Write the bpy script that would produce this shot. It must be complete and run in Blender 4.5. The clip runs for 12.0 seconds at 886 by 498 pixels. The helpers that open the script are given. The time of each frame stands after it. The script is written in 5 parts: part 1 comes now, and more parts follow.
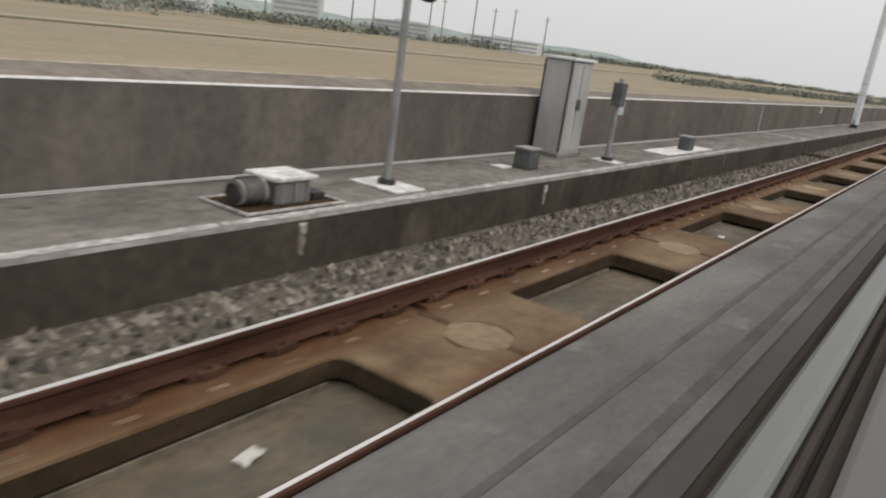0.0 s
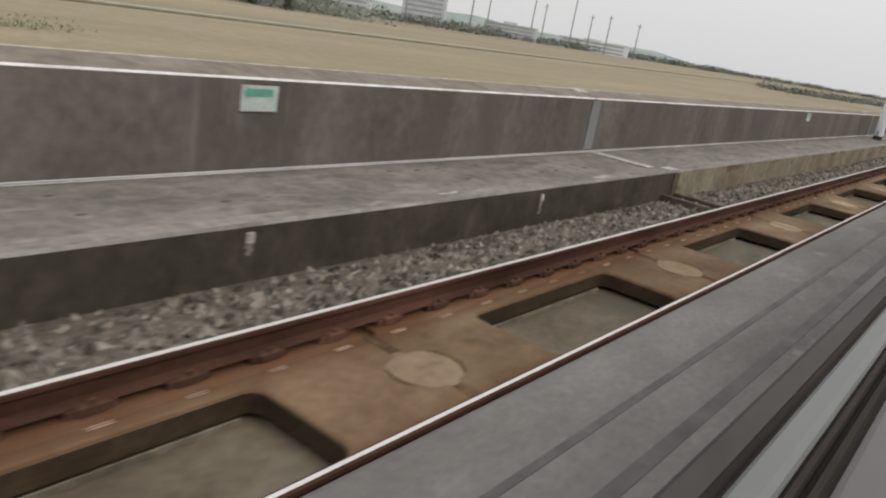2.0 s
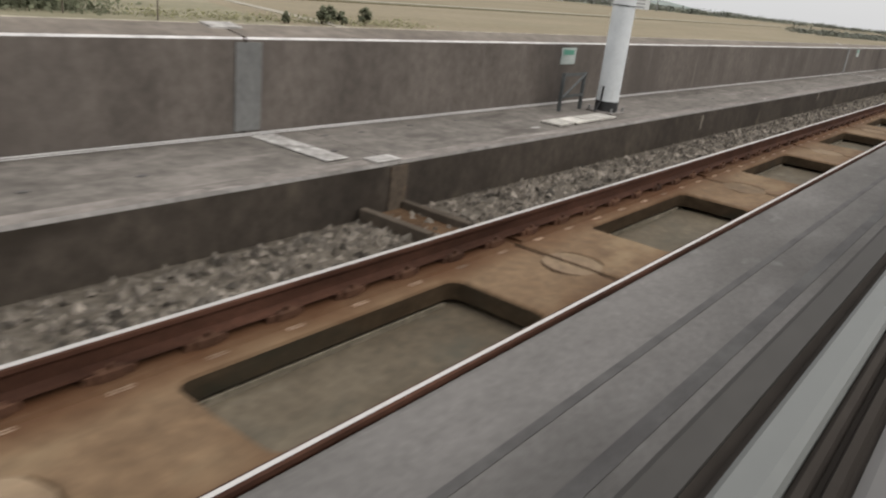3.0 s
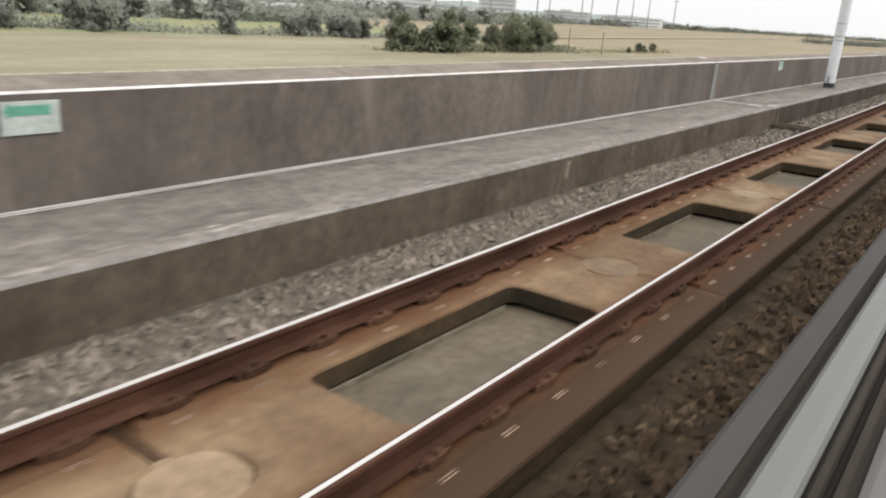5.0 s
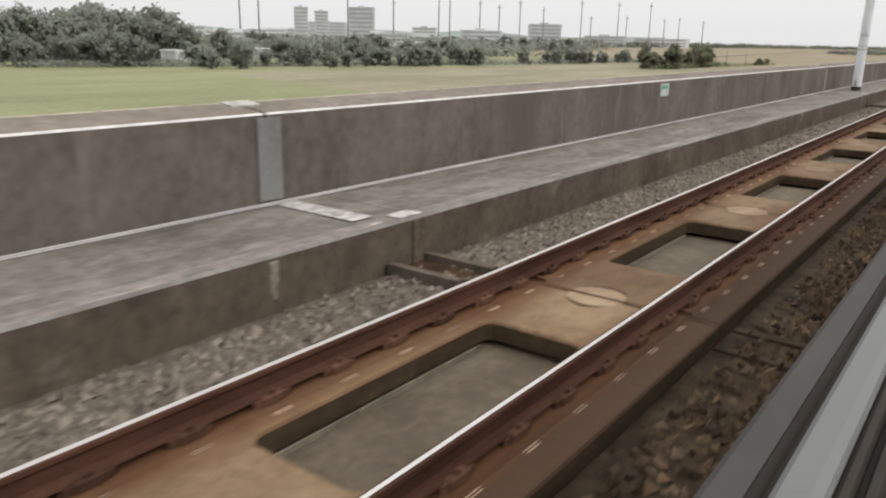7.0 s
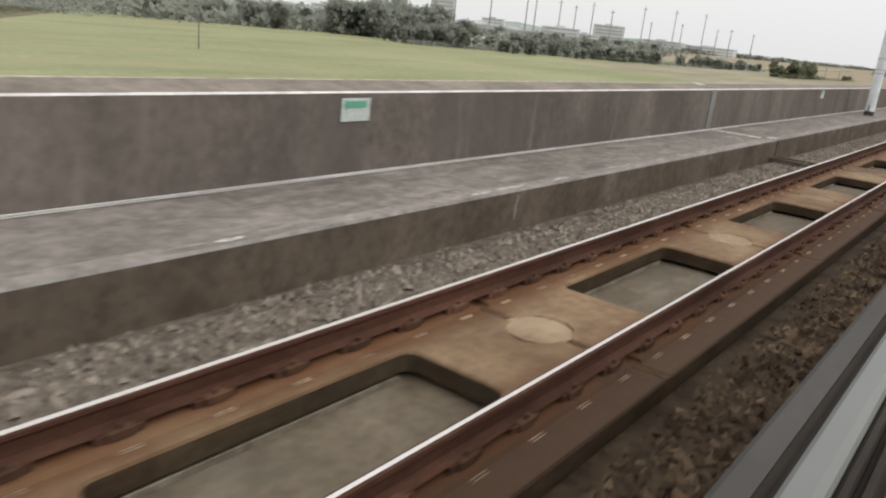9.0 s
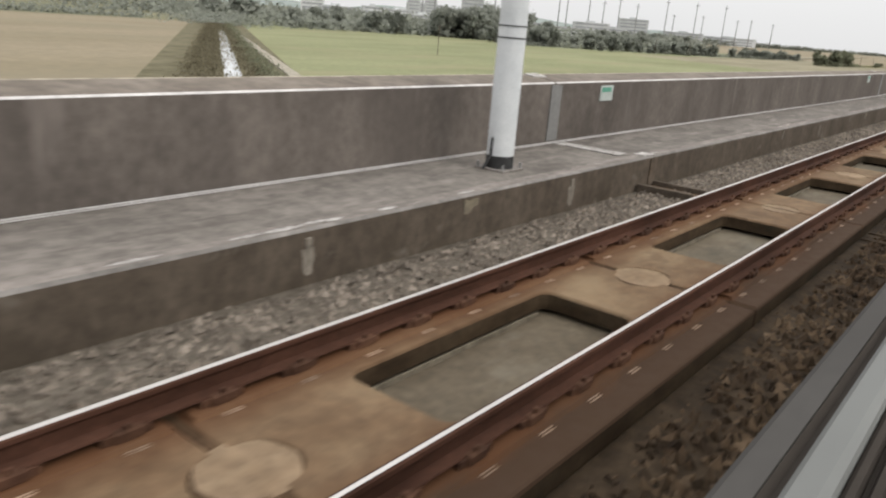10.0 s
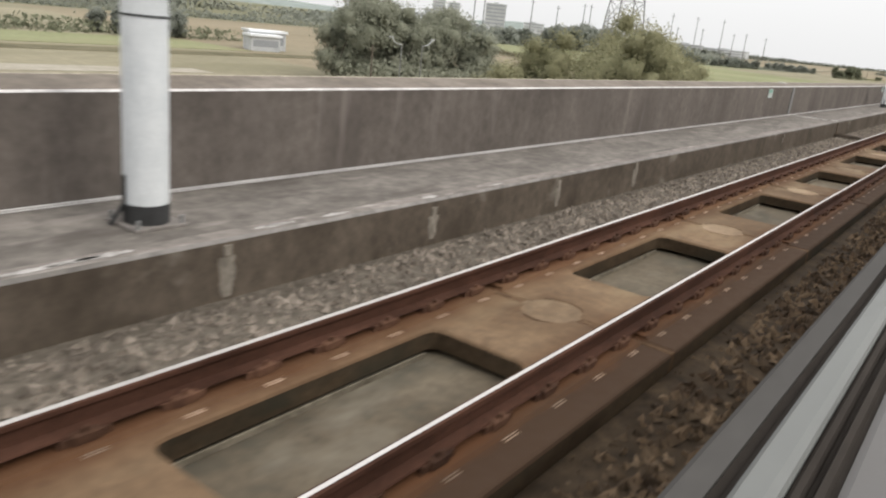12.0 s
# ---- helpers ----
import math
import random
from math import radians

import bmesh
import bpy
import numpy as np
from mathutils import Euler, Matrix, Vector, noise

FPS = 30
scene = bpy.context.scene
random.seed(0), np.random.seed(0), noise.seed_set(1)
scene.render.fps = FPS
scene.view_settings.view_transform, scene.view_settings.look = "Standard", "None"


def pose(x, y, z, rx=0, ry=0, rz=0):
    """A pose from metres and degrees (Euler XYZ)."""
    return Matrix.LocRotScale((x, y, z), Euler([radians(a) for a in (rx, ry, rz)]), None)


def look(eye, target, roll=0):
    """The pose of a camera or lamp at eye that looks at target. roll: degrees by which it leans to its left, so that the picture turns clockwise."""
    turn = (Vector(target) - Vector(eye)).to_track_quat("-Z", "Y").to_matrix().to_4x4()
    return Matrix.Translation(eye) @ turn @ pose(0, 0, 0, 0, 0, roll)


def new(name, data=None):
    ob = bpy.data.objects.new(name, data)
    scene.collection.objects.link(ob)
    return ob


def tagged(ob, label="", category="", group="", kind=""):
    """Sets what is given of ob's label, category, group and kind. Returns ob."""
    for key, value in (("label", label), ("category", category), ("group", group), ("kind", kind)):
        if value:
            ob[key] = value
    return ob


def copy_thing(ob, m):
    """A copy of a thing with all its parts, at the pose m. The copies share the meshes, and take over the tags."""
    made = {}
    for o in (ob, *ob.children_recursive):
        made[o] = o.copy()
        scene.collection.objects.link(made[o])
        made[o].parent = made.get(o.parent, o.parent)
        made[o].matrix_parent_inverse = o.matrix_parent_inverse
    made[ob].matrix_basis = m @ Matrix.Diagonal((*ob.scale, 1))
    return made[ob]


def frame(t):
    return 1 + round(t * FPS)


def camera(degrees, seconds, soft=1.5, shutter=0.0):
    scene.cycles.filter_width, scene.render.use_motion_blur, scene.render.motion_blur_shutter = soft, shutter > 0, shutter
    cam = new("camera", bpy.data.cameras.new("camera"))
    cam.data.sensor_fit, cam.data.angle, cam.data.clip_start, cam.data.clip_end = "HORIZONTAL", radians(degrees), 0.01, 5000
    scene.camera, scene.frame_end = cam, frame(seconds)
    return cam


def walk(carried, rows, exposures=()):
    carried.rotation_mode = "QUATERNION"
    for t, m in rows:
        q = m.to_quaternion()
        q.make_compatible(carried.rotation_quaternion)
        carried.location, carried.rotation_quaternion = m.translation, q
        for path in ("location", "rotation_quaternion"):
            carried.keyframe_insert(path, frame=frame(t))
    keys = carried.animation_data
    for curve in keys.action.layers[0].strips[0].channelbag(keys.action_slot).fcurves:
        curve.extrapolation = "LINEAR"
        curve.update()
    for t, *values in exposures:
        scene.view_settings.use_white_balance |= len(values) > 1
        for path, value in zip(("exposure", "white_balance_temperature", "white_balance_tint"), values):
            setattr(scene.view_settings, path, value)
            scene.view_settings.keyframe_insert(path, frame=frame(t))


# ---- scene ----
# ---- camera ----
# K: the line is built at 0.465 of life size, so that the train's 82 m/s stays a path the camera can take.
# All sizes and places below are written in life-size metres and pass through K once.
K = 0.465
cam = camera(61.1, 12.0, soft=2.15, shutter=0.02)
# seconds, metres along / across / above the far track's rail head, turn in degrees
PATH = (
    (0.0, -1.22, 0.013, 2.075, 74.08, -7.71, -53.96),
    (0.5, -42.14, 0.003, 2.087, 70.89, -8.63, -53.50),
    (1.0, -83.21, 0.026, 2.083, 70.10, -8.11, -54.04),
    (1.5, -124.21, 0.036, 2.050, 71.55, -9.56, -54.24),
    (2.0, -165.30, -0.042, 2.207, 72.95, -9.61, -51.04),
    (2.5, -206.23, -0.013, 2.091, 70.61, -6.89, -50.90),
    (3.0, -247.12, 0.013, 2.059, 70.25, -6.26, -51.30),
    (3.5, -288.11, -0.014, 2.147, 72.57, -3.63, -51.45),
    (4.0, -329.79, -0.008, 2.152, 72.45, -3.67, -51.90),
    (4.5, -371.47, -0.003, 2.157, 72.33, -3.70, -52.35),
    (5.0, -413.15, 0.003, 2.162, 72.22, -3.74, -52.80),
    (5.5, -454.83, 0.008, 2.167, 72.10, -3.77, -53.24),
    (6.0, -495.90, -0.003, 2.236, 73.20, -2.54, -52.93),
    (6.5, -536.76, -0.013, 2.199, 73.81, -1.79, -53.15),
    (7.0, -577.56, 0.010, 2.113, 74.28, -1.16, -52.93),
    (7.5, -618.55, 0.010, 2.131, 74.02, -2.32, -52.54),
    (8.0, -659.55, 0.010, 2.149, 73.75, -3.47, -52.14),
    (8.5, -700.55, 0.010, 2.168, 73.48, -4.63, -51.73),
    (9.0, -741.55, 0.009, 2.186, 73.20, -5.78, -51.31),
    (9.5, -782.47, 0.003, 2.159, 72.12, -6.29, -51.38),
    (10.0, -823.38, 0.007, 2.167, 72.86, -4.48, -50.92),
    (10.5, -864.40, -0.018, 2.212, 73.58, -5.69, -52.81),
    (11.0, -905.29, 0.007, 2.156, 74.78, -7.91, -54.16),
    (11.5, -946.27, -0.010, 2.180, 73.03, -7.77, -54.30),
    (12.0, -987.10, -0.024, 2.188, 73.14, -5.98, -52.53),
)
walk(cam, [(t, pose(x * K, y * K, z * K, rx, ry, rz)) for t, x, y, z, rx, ry, rz in PATH],
     exposures=[(0.0, -0.34), (0.5, -0.19), (1.5, -0.14), (2.0, -0.32), (2.5, -0.22), (3.1, -0.28), (3.6, 0.0), (5.5, 0.22), (6.0, 0.03), (6.5, -0.05), (9.0, -0.05), (10.5, -0.03), (11.0, -0.15), (12.0, 0.08)])

# ---- world and light: a bright, even overcast sky ----
world = bpy.data.worlds.new("overcast_sky")
scene.world = world
world.use_nodes = True
wn, wl = world.node_tree.nodes, world.node_tree.links
sky = wn.new("ShaderNodeTexSky")
sky.sky_type, sky.sun_disc = "NISHITA", False
sky.sun_elevation, sky.sun_rotation = radians(55), radians(200)
sky.air_density, sky.dust_density = 1.0, 6.0
# cloud layer, as overcast skies are: the zenith brighter than the horizon
way = wn.new("ShaderNodeTexCoord")
xyz = wn.new("ShaderNodeSeparateXYZ")
wl.new(way.outputs["Generated"], xyz.inputs[0])
rise = wn.new("ShaderNodeMapRange")
rise.inputs[1].default_value, rise.inputs[2].default_value = 0.0, 1.0
rise.inputs[3].default_value, rise.inputs[4].default_value = 9.1, 20.1
wl.new(xyz.outputs["Z"], rise.inputs[0])
cloud = wn.new("ShaderNodeMixRGB")
cloud.inputs[0].default_value = 0.9
wl.new(sky.outputs[0], cloud.inputs[1])
wl.new(rise.outputs[0], cloud.inputs[2])
wl.new(cloud.outputs[0], wn["Background"].inputs[0])
wn["Background"].inputs[1].default_value = 0.10
sun = new("sun", bpy.data.lights.new("sun", "SUN"))
sun.data.energy, sun.data.angle, sun.data.color = 1.5, radians(25), (1.0, 0.96, 0.9)
sun.matrix_world = look((0, 0, 200), (-50, 200, 0))


# ---- materials ----
def surface(name, dark, light, rough=0.85, metal=0.0, grain=30.0, blotch=0.7, stretch=(1, 1, 1), bump=0.25,
            stain=None, stain_at=(0.55, 0.75), stain_scale=(1, 1, 1), random_by="", spread=0.35, spec=0.3, rust=None, grit=0.35,
            stain_detail=6.0, wash=None, wash_at=(0.6, 0.7), wash_scale=(1, 1, 1), thin=0.0):
    """A procedural surface: blotches and grain between two colours, a stain with a shape of its own, fine relief."""
    m = bpy.data.materials.new(name)
    m.use_nodes = True
    n, l = m.node_tree.nodes, m.node_tree.links
    b = n["Principled BSDF"]
    b.inputs["Roughness"].default_value, b.inputs["Metallic"].default_value = rough, metal
    b.inputs["Specular IOR Level"].default_value = spec
    geo = n.new("ShaderNodeNewGeometry")

    def noise_tex(scale, stretched, detail=6.0):
        mp = n.new("ShaderNodeMapping")
        mp.inputs["Scale"].default_value = [s / K for s in stretched]
        l.new(geo.outputs["Position"], mp.inputs[0])
        t = n.new("ShaderNodeTexNoise")
        t.inputs["Scale"].default_value, t.inputs["Detail"].default_value = scale, detail
        t.inputs["Roughness"].default_value = 0.62
        l.new(mp.outputs[0], t.inputs["Vector"])
        return t.outputs["Fac"]

    def mixed(fac, a, c):
        x = n.new("ShaderNodeMix")
        x.data_type = "RGBA"
        l.new(fac, x.inputs[0])
        for s, v in ((6, a), (7, c)):
            if isinstance(v, tuple):
                x.inputs[s].default_value = (*v, 1)
            else:
                l.new(v, x.inputs[s])
        return x.outputs[2]

    def ranged(fac, lo, hi, to=(0.0, 1.0)):
        r = n.new("ShaderNodeMapRange")
        r.inputs[1].default_value, r.inputs[2].default_value = lo, hi
        r.inputs[3].default_value, r.inputs[4].default_value = to
        l.new(fac, r.inputs[0])
        return r.outputs[0]

    big, fine = noise_tex(blotch, stretch), noise_tex(grain, (1, 1, 1), 3.0)
    col = mixed(ranged(big, 0.33, 0.67), dark, light)
    g = n.new("ShaderNodeMix")
    g.data_type, g.blend_type = "RGBA", "OVERLAY"
    g.inputs[0].default_value = grit
    l.new(col, g.inputs[6])
    l.new(fine, g.inputs[7])
    col = g.outputs[2]
    if stain:
        col = mixed(ranged(noise_tex(1.0, stain_scale, stain_detail), *stain_at), col, stain)
    if wash:
        # a second, paler stain: run-off and lime
        col = mixed(ranged(noise_tex(1.37, wash_scale, 4.0), *wash_at, (0.0, 0.8)), col, wash)
    if rust:
        # rust dust fallen beside the rails, in the slab's own coordinates
        tc, sp, ab = n.new("ShaderNodeTexCoord"), n.new("ShaderNodeSeparateXYZ"), n.new("ShaderNodeMath")
        l.new(tc.outputs["Object"], sp.inputs[0])
        ab.operation = "ABSOLUTE"
        l.new(sp.outputs["Y"], ab.inputs[0])
        off = n.new("ShaderNodeMath")
        off.operation = "MULTIPLY_ADD"
        off.inputs[1].default_value = 0.35 * K
        l.new(noise_tex(2.2, (0.5, 1.5, 1)), off.inputs[0])
        l.new(ab.outputs[0], off.inputs[2])
        col = mixed(ranged(off.outputs[0], 0.5 * K, 0.86 * K, (0.0, 0.85)), col, rust)
        # outer strips of the slab turned a darker brown
        col = mixed(ranged(off.outputs[0], 1.0 * K, 1.12 * K, (0.0, 0.8)), col, (0.05, 0.033, 0.022))
    if random_by:
        src = n.new("ShaderNodeObjectInfo").outputs["Random"] if random_by == "object" else geo.outputs["Random Per Island"]
        v = n.new("ShaderNodeHueSaturation")
        l.new(ranged(src, 0, 1, (1 - spread, 1 + spread)), v.inputs["Value"])
        l.new(col, v.inputs["Color"])
        col = v.outputs[0]
    l.new(col, b.inputs["Base Color"])
    l.new(ranged(fine, 0.2, 0.8, (max(rough - 0.12, 0.05), min(rough + 0.1, 1.0))), b.inputs["Roughness"])
    if bump:
        bp = n.new("ShaderNodeBump")
        bp.inputs["Strength"].default_value, bp.inputs["Distance"].default_value = bump, 0.01 * K
        l.new(fine, bp.inputs["Height"])
        l.new(bp.outputs[0], b.inputs["Normal"])
    if thin:
        # leaves: part of the light passes through the blade
        tr, mx = n.new("ShaderNodeBsdfTranslucent"), n.new("ShaderNodeMixShader")
        l.new(col, tr.inputs["Color"])
        mx.inputs[0].default_value = thin
        l.new(b.outputs[0], mx.inputs[1])
        l.new(tr.outputs[0], mx.inputs[2])
        l.new(mx.outputs[0], n["Material Output"].inputs[0])
    return m


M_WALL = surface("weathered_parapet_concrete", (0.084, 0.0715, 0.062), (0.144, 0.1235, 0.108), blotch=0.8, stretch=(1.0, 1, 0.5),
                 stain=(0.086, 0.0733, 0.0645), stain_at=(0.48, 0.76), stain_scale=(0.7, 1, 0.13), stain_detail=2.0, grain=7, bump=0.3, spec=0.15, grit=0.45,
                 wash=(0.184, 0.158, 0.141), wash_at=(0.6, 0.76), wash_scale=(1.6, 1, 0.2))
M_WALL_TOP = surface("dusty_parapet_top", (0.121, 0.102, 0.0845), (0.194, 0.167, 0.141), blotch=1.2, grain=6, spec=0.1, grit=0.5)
# narrow chamfer on the parapet's inner top, far paler than the wall
M_COPING = surface("pale_top_arris", (0.42, 0.4, 0.39), (0.66, 0.64, 0.62), blotch=3, grain=20)
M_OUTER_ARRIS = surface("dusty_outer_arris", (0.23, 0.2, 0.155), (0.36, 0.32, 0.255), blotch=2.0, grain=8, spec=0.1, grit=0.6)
M_ARRIS = surface("worn_kerb_arris", (0.12, 0.11, 0.1), (0.24, 0.225, 0.21), blotch=0.8, stretch=(1, 1, 1), grain=8, grit=0.7)
M_WALK = surface("grey_walkway_concrete", (0.112, 0.1, 0.0885), (0.178, 0.16, 0.143), blotch=1.1, stretch=(0.6, 1.2, 1), grain=6, rough=0.95, spec=0.12,
                 stain=(0.236, 0.21, 0.19), stain_at=(0.55, 0.75), stain_scale=(1.1, 3, 1), bump=0.5, grit=0.65,
                 wash=(0.084, 0.073, 0.0643), wash_at=(0.58, 0.7), wash_scale=(0.5, 1.6, 1))
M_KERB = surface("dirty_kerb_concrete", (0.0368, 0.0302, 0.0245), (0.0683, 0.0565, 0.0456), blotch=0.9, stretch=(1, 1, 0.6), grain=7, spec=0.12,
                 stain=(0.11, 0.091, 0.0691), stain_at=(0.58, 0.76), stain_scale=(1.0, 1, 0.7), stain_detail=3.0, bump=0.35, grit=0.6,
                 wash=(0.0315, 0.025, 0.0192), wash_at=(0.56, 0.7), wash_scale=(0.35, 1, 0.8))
M_EDGE = surface("worn_pale_walkway_edge", (0.131, 0.116, 0.104), (0.221, 0.197, 0.178), blotch=0.9, stretch=(0.6, 2.5, 1), grain=7, rough=0.95, spec=0.1, grit=0.65,
                 stain=(0.357, 0.325, 0.296), stain_at=(0.58, 0.72), stain_scale=(1.3, 7, 1))
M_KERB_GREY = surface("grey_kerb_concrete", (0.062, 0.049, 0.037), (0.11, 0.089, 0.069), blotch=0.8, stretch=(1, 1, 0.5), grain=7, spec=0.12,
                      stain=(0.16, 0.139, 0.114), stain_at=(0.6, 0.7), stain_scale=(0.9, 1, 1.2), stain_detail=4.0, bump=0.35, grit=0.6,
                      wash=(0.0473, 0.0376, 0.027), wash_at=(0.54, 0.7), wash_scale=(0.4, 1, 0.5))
M_KERB_PALE = surface("patchy_ochre_kerb_concrete", (0.138, 0.115, 0.082), (0.238, 0.207, 0.154), blotch=1.1, grain=8, spec=0.12,
                      stain=(0.118, 0.082, 0.046), stain_at=(0.56, 0.64), stain_scale=(0.7, 1, 1.8), bump=0.4, grit=0.5)
M_SLAB = surface("rust_dusted_slab_concrete", (0.098, 0.061, 0.035), (0.172, 0.116, 0.07), blotch=0.8, grain=9, spec=0.12,
                 stain=(0.222, 0.162, 0.099), stain_at=(0.49, 0.74), stain_scale=(0.6, 1.0, 1), bump=0.35, random_by="object", spread=0.16,
                 rust=(0.08, 0.033, 0.0145), grit=0.5, wash=(0.078, 0.05, 0.031), wash_at=(0.6, 0.76), wash_scale=(0.8, 1.1, 1))
# slab sides and opening walls, much darker than the slab top
M_SLAB_SIDE = surface("dark_slab_side", (0.034, 0.023, 0.0138), (0.066, 0.047, 0.029), blotch=1.4, grain=12, stretch=(1, 1, 3), grit=0.6, spec=0.08,
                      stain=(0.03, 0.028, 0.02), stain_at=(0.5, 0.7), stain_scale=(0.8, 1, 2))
M_FLOOR = surface("silted_trough_floor", (0.074, 0.058, 0.039), (0.126, 0.103, 0.073), blotch=0.9, grain=10, rough=0.85, spec=0.2,
                  stain=(0.06, 0.057, 0.044), stain_at=(0.5, 0.72), stain_scale=(0.7, 1.1, 1), grit=0.55,
                  wash=(0.155, 0.134, 0.102), wash_at=(0.55, 0.74), wash_scale=(0.6, 1.2, 1))
M_STOP = surface("tan_stopper_mortar", (0.145, 0.1, 0.062), (0.235, 0.17, 0.112), blotch=0.8, grain=9, spec=0.12,
                 stain=(0.29, 0.22, 0.145), stain_at=(0.49, 0.74), stain_scale=(0.6, 1.0, 1), bump=0.35, random_by="object", spread=0.2, grit=0.5)
M_SEAL = surface("dark_joint_resin", (0.044, 0.027, 0.016), (0.088, 0.056, 0.034), blotch=2.2, grain=14, rough=0.97, spec=0.04, random_by="object", spread=0.5, grit=0.6)
M_RAIL = surface("rusty_rail_web", (0.034, 0.0155, 0.0098), (0.08, 0.038, 0.025), blotch=2.0, grain=30, rough=0.85, spec=0.12, stretch=(0.4, 1, 1), grit=0.6)
M_HEAD = surface("polished_rail_head", (0.5, 0.475, 0.45), (0.68, 0.65, 0.62), metal=0.85, rough=0.4, grain=40, stretch=(0.1, 4, 1), bump=0.05)
M_CLIP = surface("rust_brown_fastener", (0.05, 0.025, 0.016), (0.098, 0.051, 0.031), blotch=8, grain=40, rough=0.8, spec=0.15, random_by="object", spread=0.35)
M_PAD = surface("worn_clip_edge", (0.2, 0.135, 0.09), (0.36, 0.265, 0.2), blotch=8, grain=60, rough=0.6, random_by="object", spread=0.45)
M_MORTAR_EDGE = surface("pale_mortar_edge", (0.1, 0.085, 0.062), (0.19, 0.165, 0.125), blotch=3, grain=14, grit=0.7)
M_STONE = surface("grey_track_stones", (0.0998, 0.086, 0.071), (0.2, 0.174, 0.146), blotch=5, grain=30, random_by="island", spread=0.66, bump=0.4, spec=0.15)
M_STONE_TAN = surface("tan_dusted_track_stones", (0.12, 0.1, 0.081), (0.215, 0.182, 0.15), blotch=2.2, grain=30, random_by="island", spread=0.36, bump=0.4, spec=0.15)
M_BED = surface("grit_bed", (0.068, 0.057, 0.045), (0.126, 0.108, 0.087), blotch=7, grain=16, bump=0.9, spec=0.1, grit=0.9)
M_STONE_DARK = surface("brown_stained_stones", (0.034, 0.021, 0.012), (0.115, 0.08, 0.05), blotch=1.6, grain=30, random_by="island", spread=0.6, bump=0.4, spec=0.15)
M_BED_DARK = surface("brown_grit_bed", (0.02, 0.0135, 0.008), (0.06, 0.042, 0.026), blotch=3, grain=10, bump=0.9, spec=0.1, grit=0.9)
M_RUNOFF = surface("faint_run_off", (0.135, 0.118, 0.096), (0.25, 0.222, 0.185), blotch=3, grain=14, stretch=(1, 1, 0.4), grit=0.7, spec=0.12)
# flat grey of a window reflection, built as a surface colour
M_VEIL = surface("grey_glass_veil", (0.1, 0.093, 0.087), (0.165, 0.154, 0.146), blotch=0.8, stretch=(0.4, 1, 1), grain=20, rough=0.95, spec=0.1,
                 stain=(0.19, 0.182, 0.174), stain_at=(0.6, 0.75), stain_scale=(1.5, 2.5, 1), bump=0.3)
M_GROOVE = surface("dark_groove", (0.06, 0.055, 0.053), (0.1, 0.095, 0.09), blotch=2)
M_COVER = surface("pale_joint_cover_plate", (0.13, 0.129, 0.125), (0.2, 0.198, 0.19), blotch=1.6, grain=14, stretch=(1, 1, 0.4), rough=0.75)
M_WHITE = surface("white_weathered_paint", (0.5, 0.52, 0.53), (0.6, 0.615, 0.62), blotch=2.5, grain=30, rough=0.6,
                  stain=(0.4, 0.385, 0.37), stain_at=(0.62, 0.82), stain_scale=(5, 5, 1.2), grit=0.15)
M_PANEL = surface("beige_cover_panel_concrete", (0.33, 0.31, 0.275), (0.5, 0.475, 0.43), blotch=2.5, grain=10, random_by="object", spread=0.2, grit=0.6)
M_PAINT = surface("worn_white_paint", (0.21, 0.196, 0.182), (0.46, 0.44, 0.415), blotch=6, grain=14, rough=0.9, spec=0.1, grit=0.75)
M_RUST = surface("rusty_cover_plate", (0.07, 0.055, 0.042), (0.12, 0.096, 0.074), blotch=2.5, grain=14, rough=0.9, spec=0.1, grit=0.6,
                 stain=(0.12, 0.075, 0.044), stain_at=(0.55, 0.75), stain_scale=(4, 4, 3))
M_BLACK = surface("black_base_paint", (0.02, 0.02, 0.02), (0.04, 0.04, 0.04), blotch=4, rough=0.6)
M_STEEL = surface("galvanised_steel", (0.2, 0.2, 0.195), (0.31, 0.31, 0.305), blotch=3, grain=60, metal=0.5, rough=0.55)
M_DARK_STEEL = surface("dark_lattice_steel", (0.06, 0.065, 0.065), (0.12, 0.125, 0.125), blotch=3, metal=0.4, rough=0.6)
M_CABINET = surface("grey_cabinet_paint", (0.26, 0.258, 0.245), (0.37, 0.365, 0.35), blotch=1.2, grain=30, stretch=(1, 1, 0.3), rough=0.6,
                    stain=(0.2, 0.19, 0.17), stain_at=(0.58, 0.75), stain_scale=(4, 4, 0.6))
M_MORTAR = surface("mottled_pale_mortar", (0.4, 0.385, 0.365), (0.62, 0.605, 0.58), blotch=5, grain=14, rough=0.95, spec=0.1, grit=0.6,
                   stain=(0.24, 0.225, 0.21), stain_at=(0.6, 0.74), stain_scale=(6, 6, 1))
M_HOUSING = surface("brown_grey_housing_concrete", (0.14, 0.125, 0.112), (0.225, 0.205, 0.188), blotch=1.4, grain=16, stretch=(1.5, 1.5, 0.3), grit=0.5,
                    wash=(0.29, 0.27, 0.248), wash_at=(0.58, 0.74), wash_scale=(3, 3, 0.4))
M_GREEN = surface("green_sign_paint", (0.09, 0.26, 0.19), (0.12, 0.32, 0.235), blotch=6, rough=0.5, bump=0.05)
M_SIGN = surface("pale_sign_plate", (0.33, 0.365, 0.34), (0.43, 0.465, 0.44), blotch=5, rough=0.5, bump=0.05)
M_YELLOW = surface("pale_grey_plastic", (0.4, 0.38, 0.34), (0.54, 0.52, 0.47), blotch=6, rough=0.6)
M_ORANGE = surface("orange_marker_paint", (0.3, 0.12, 0.03), (0.45, 0.19, 0.05), blotch=6, rough=0.6)
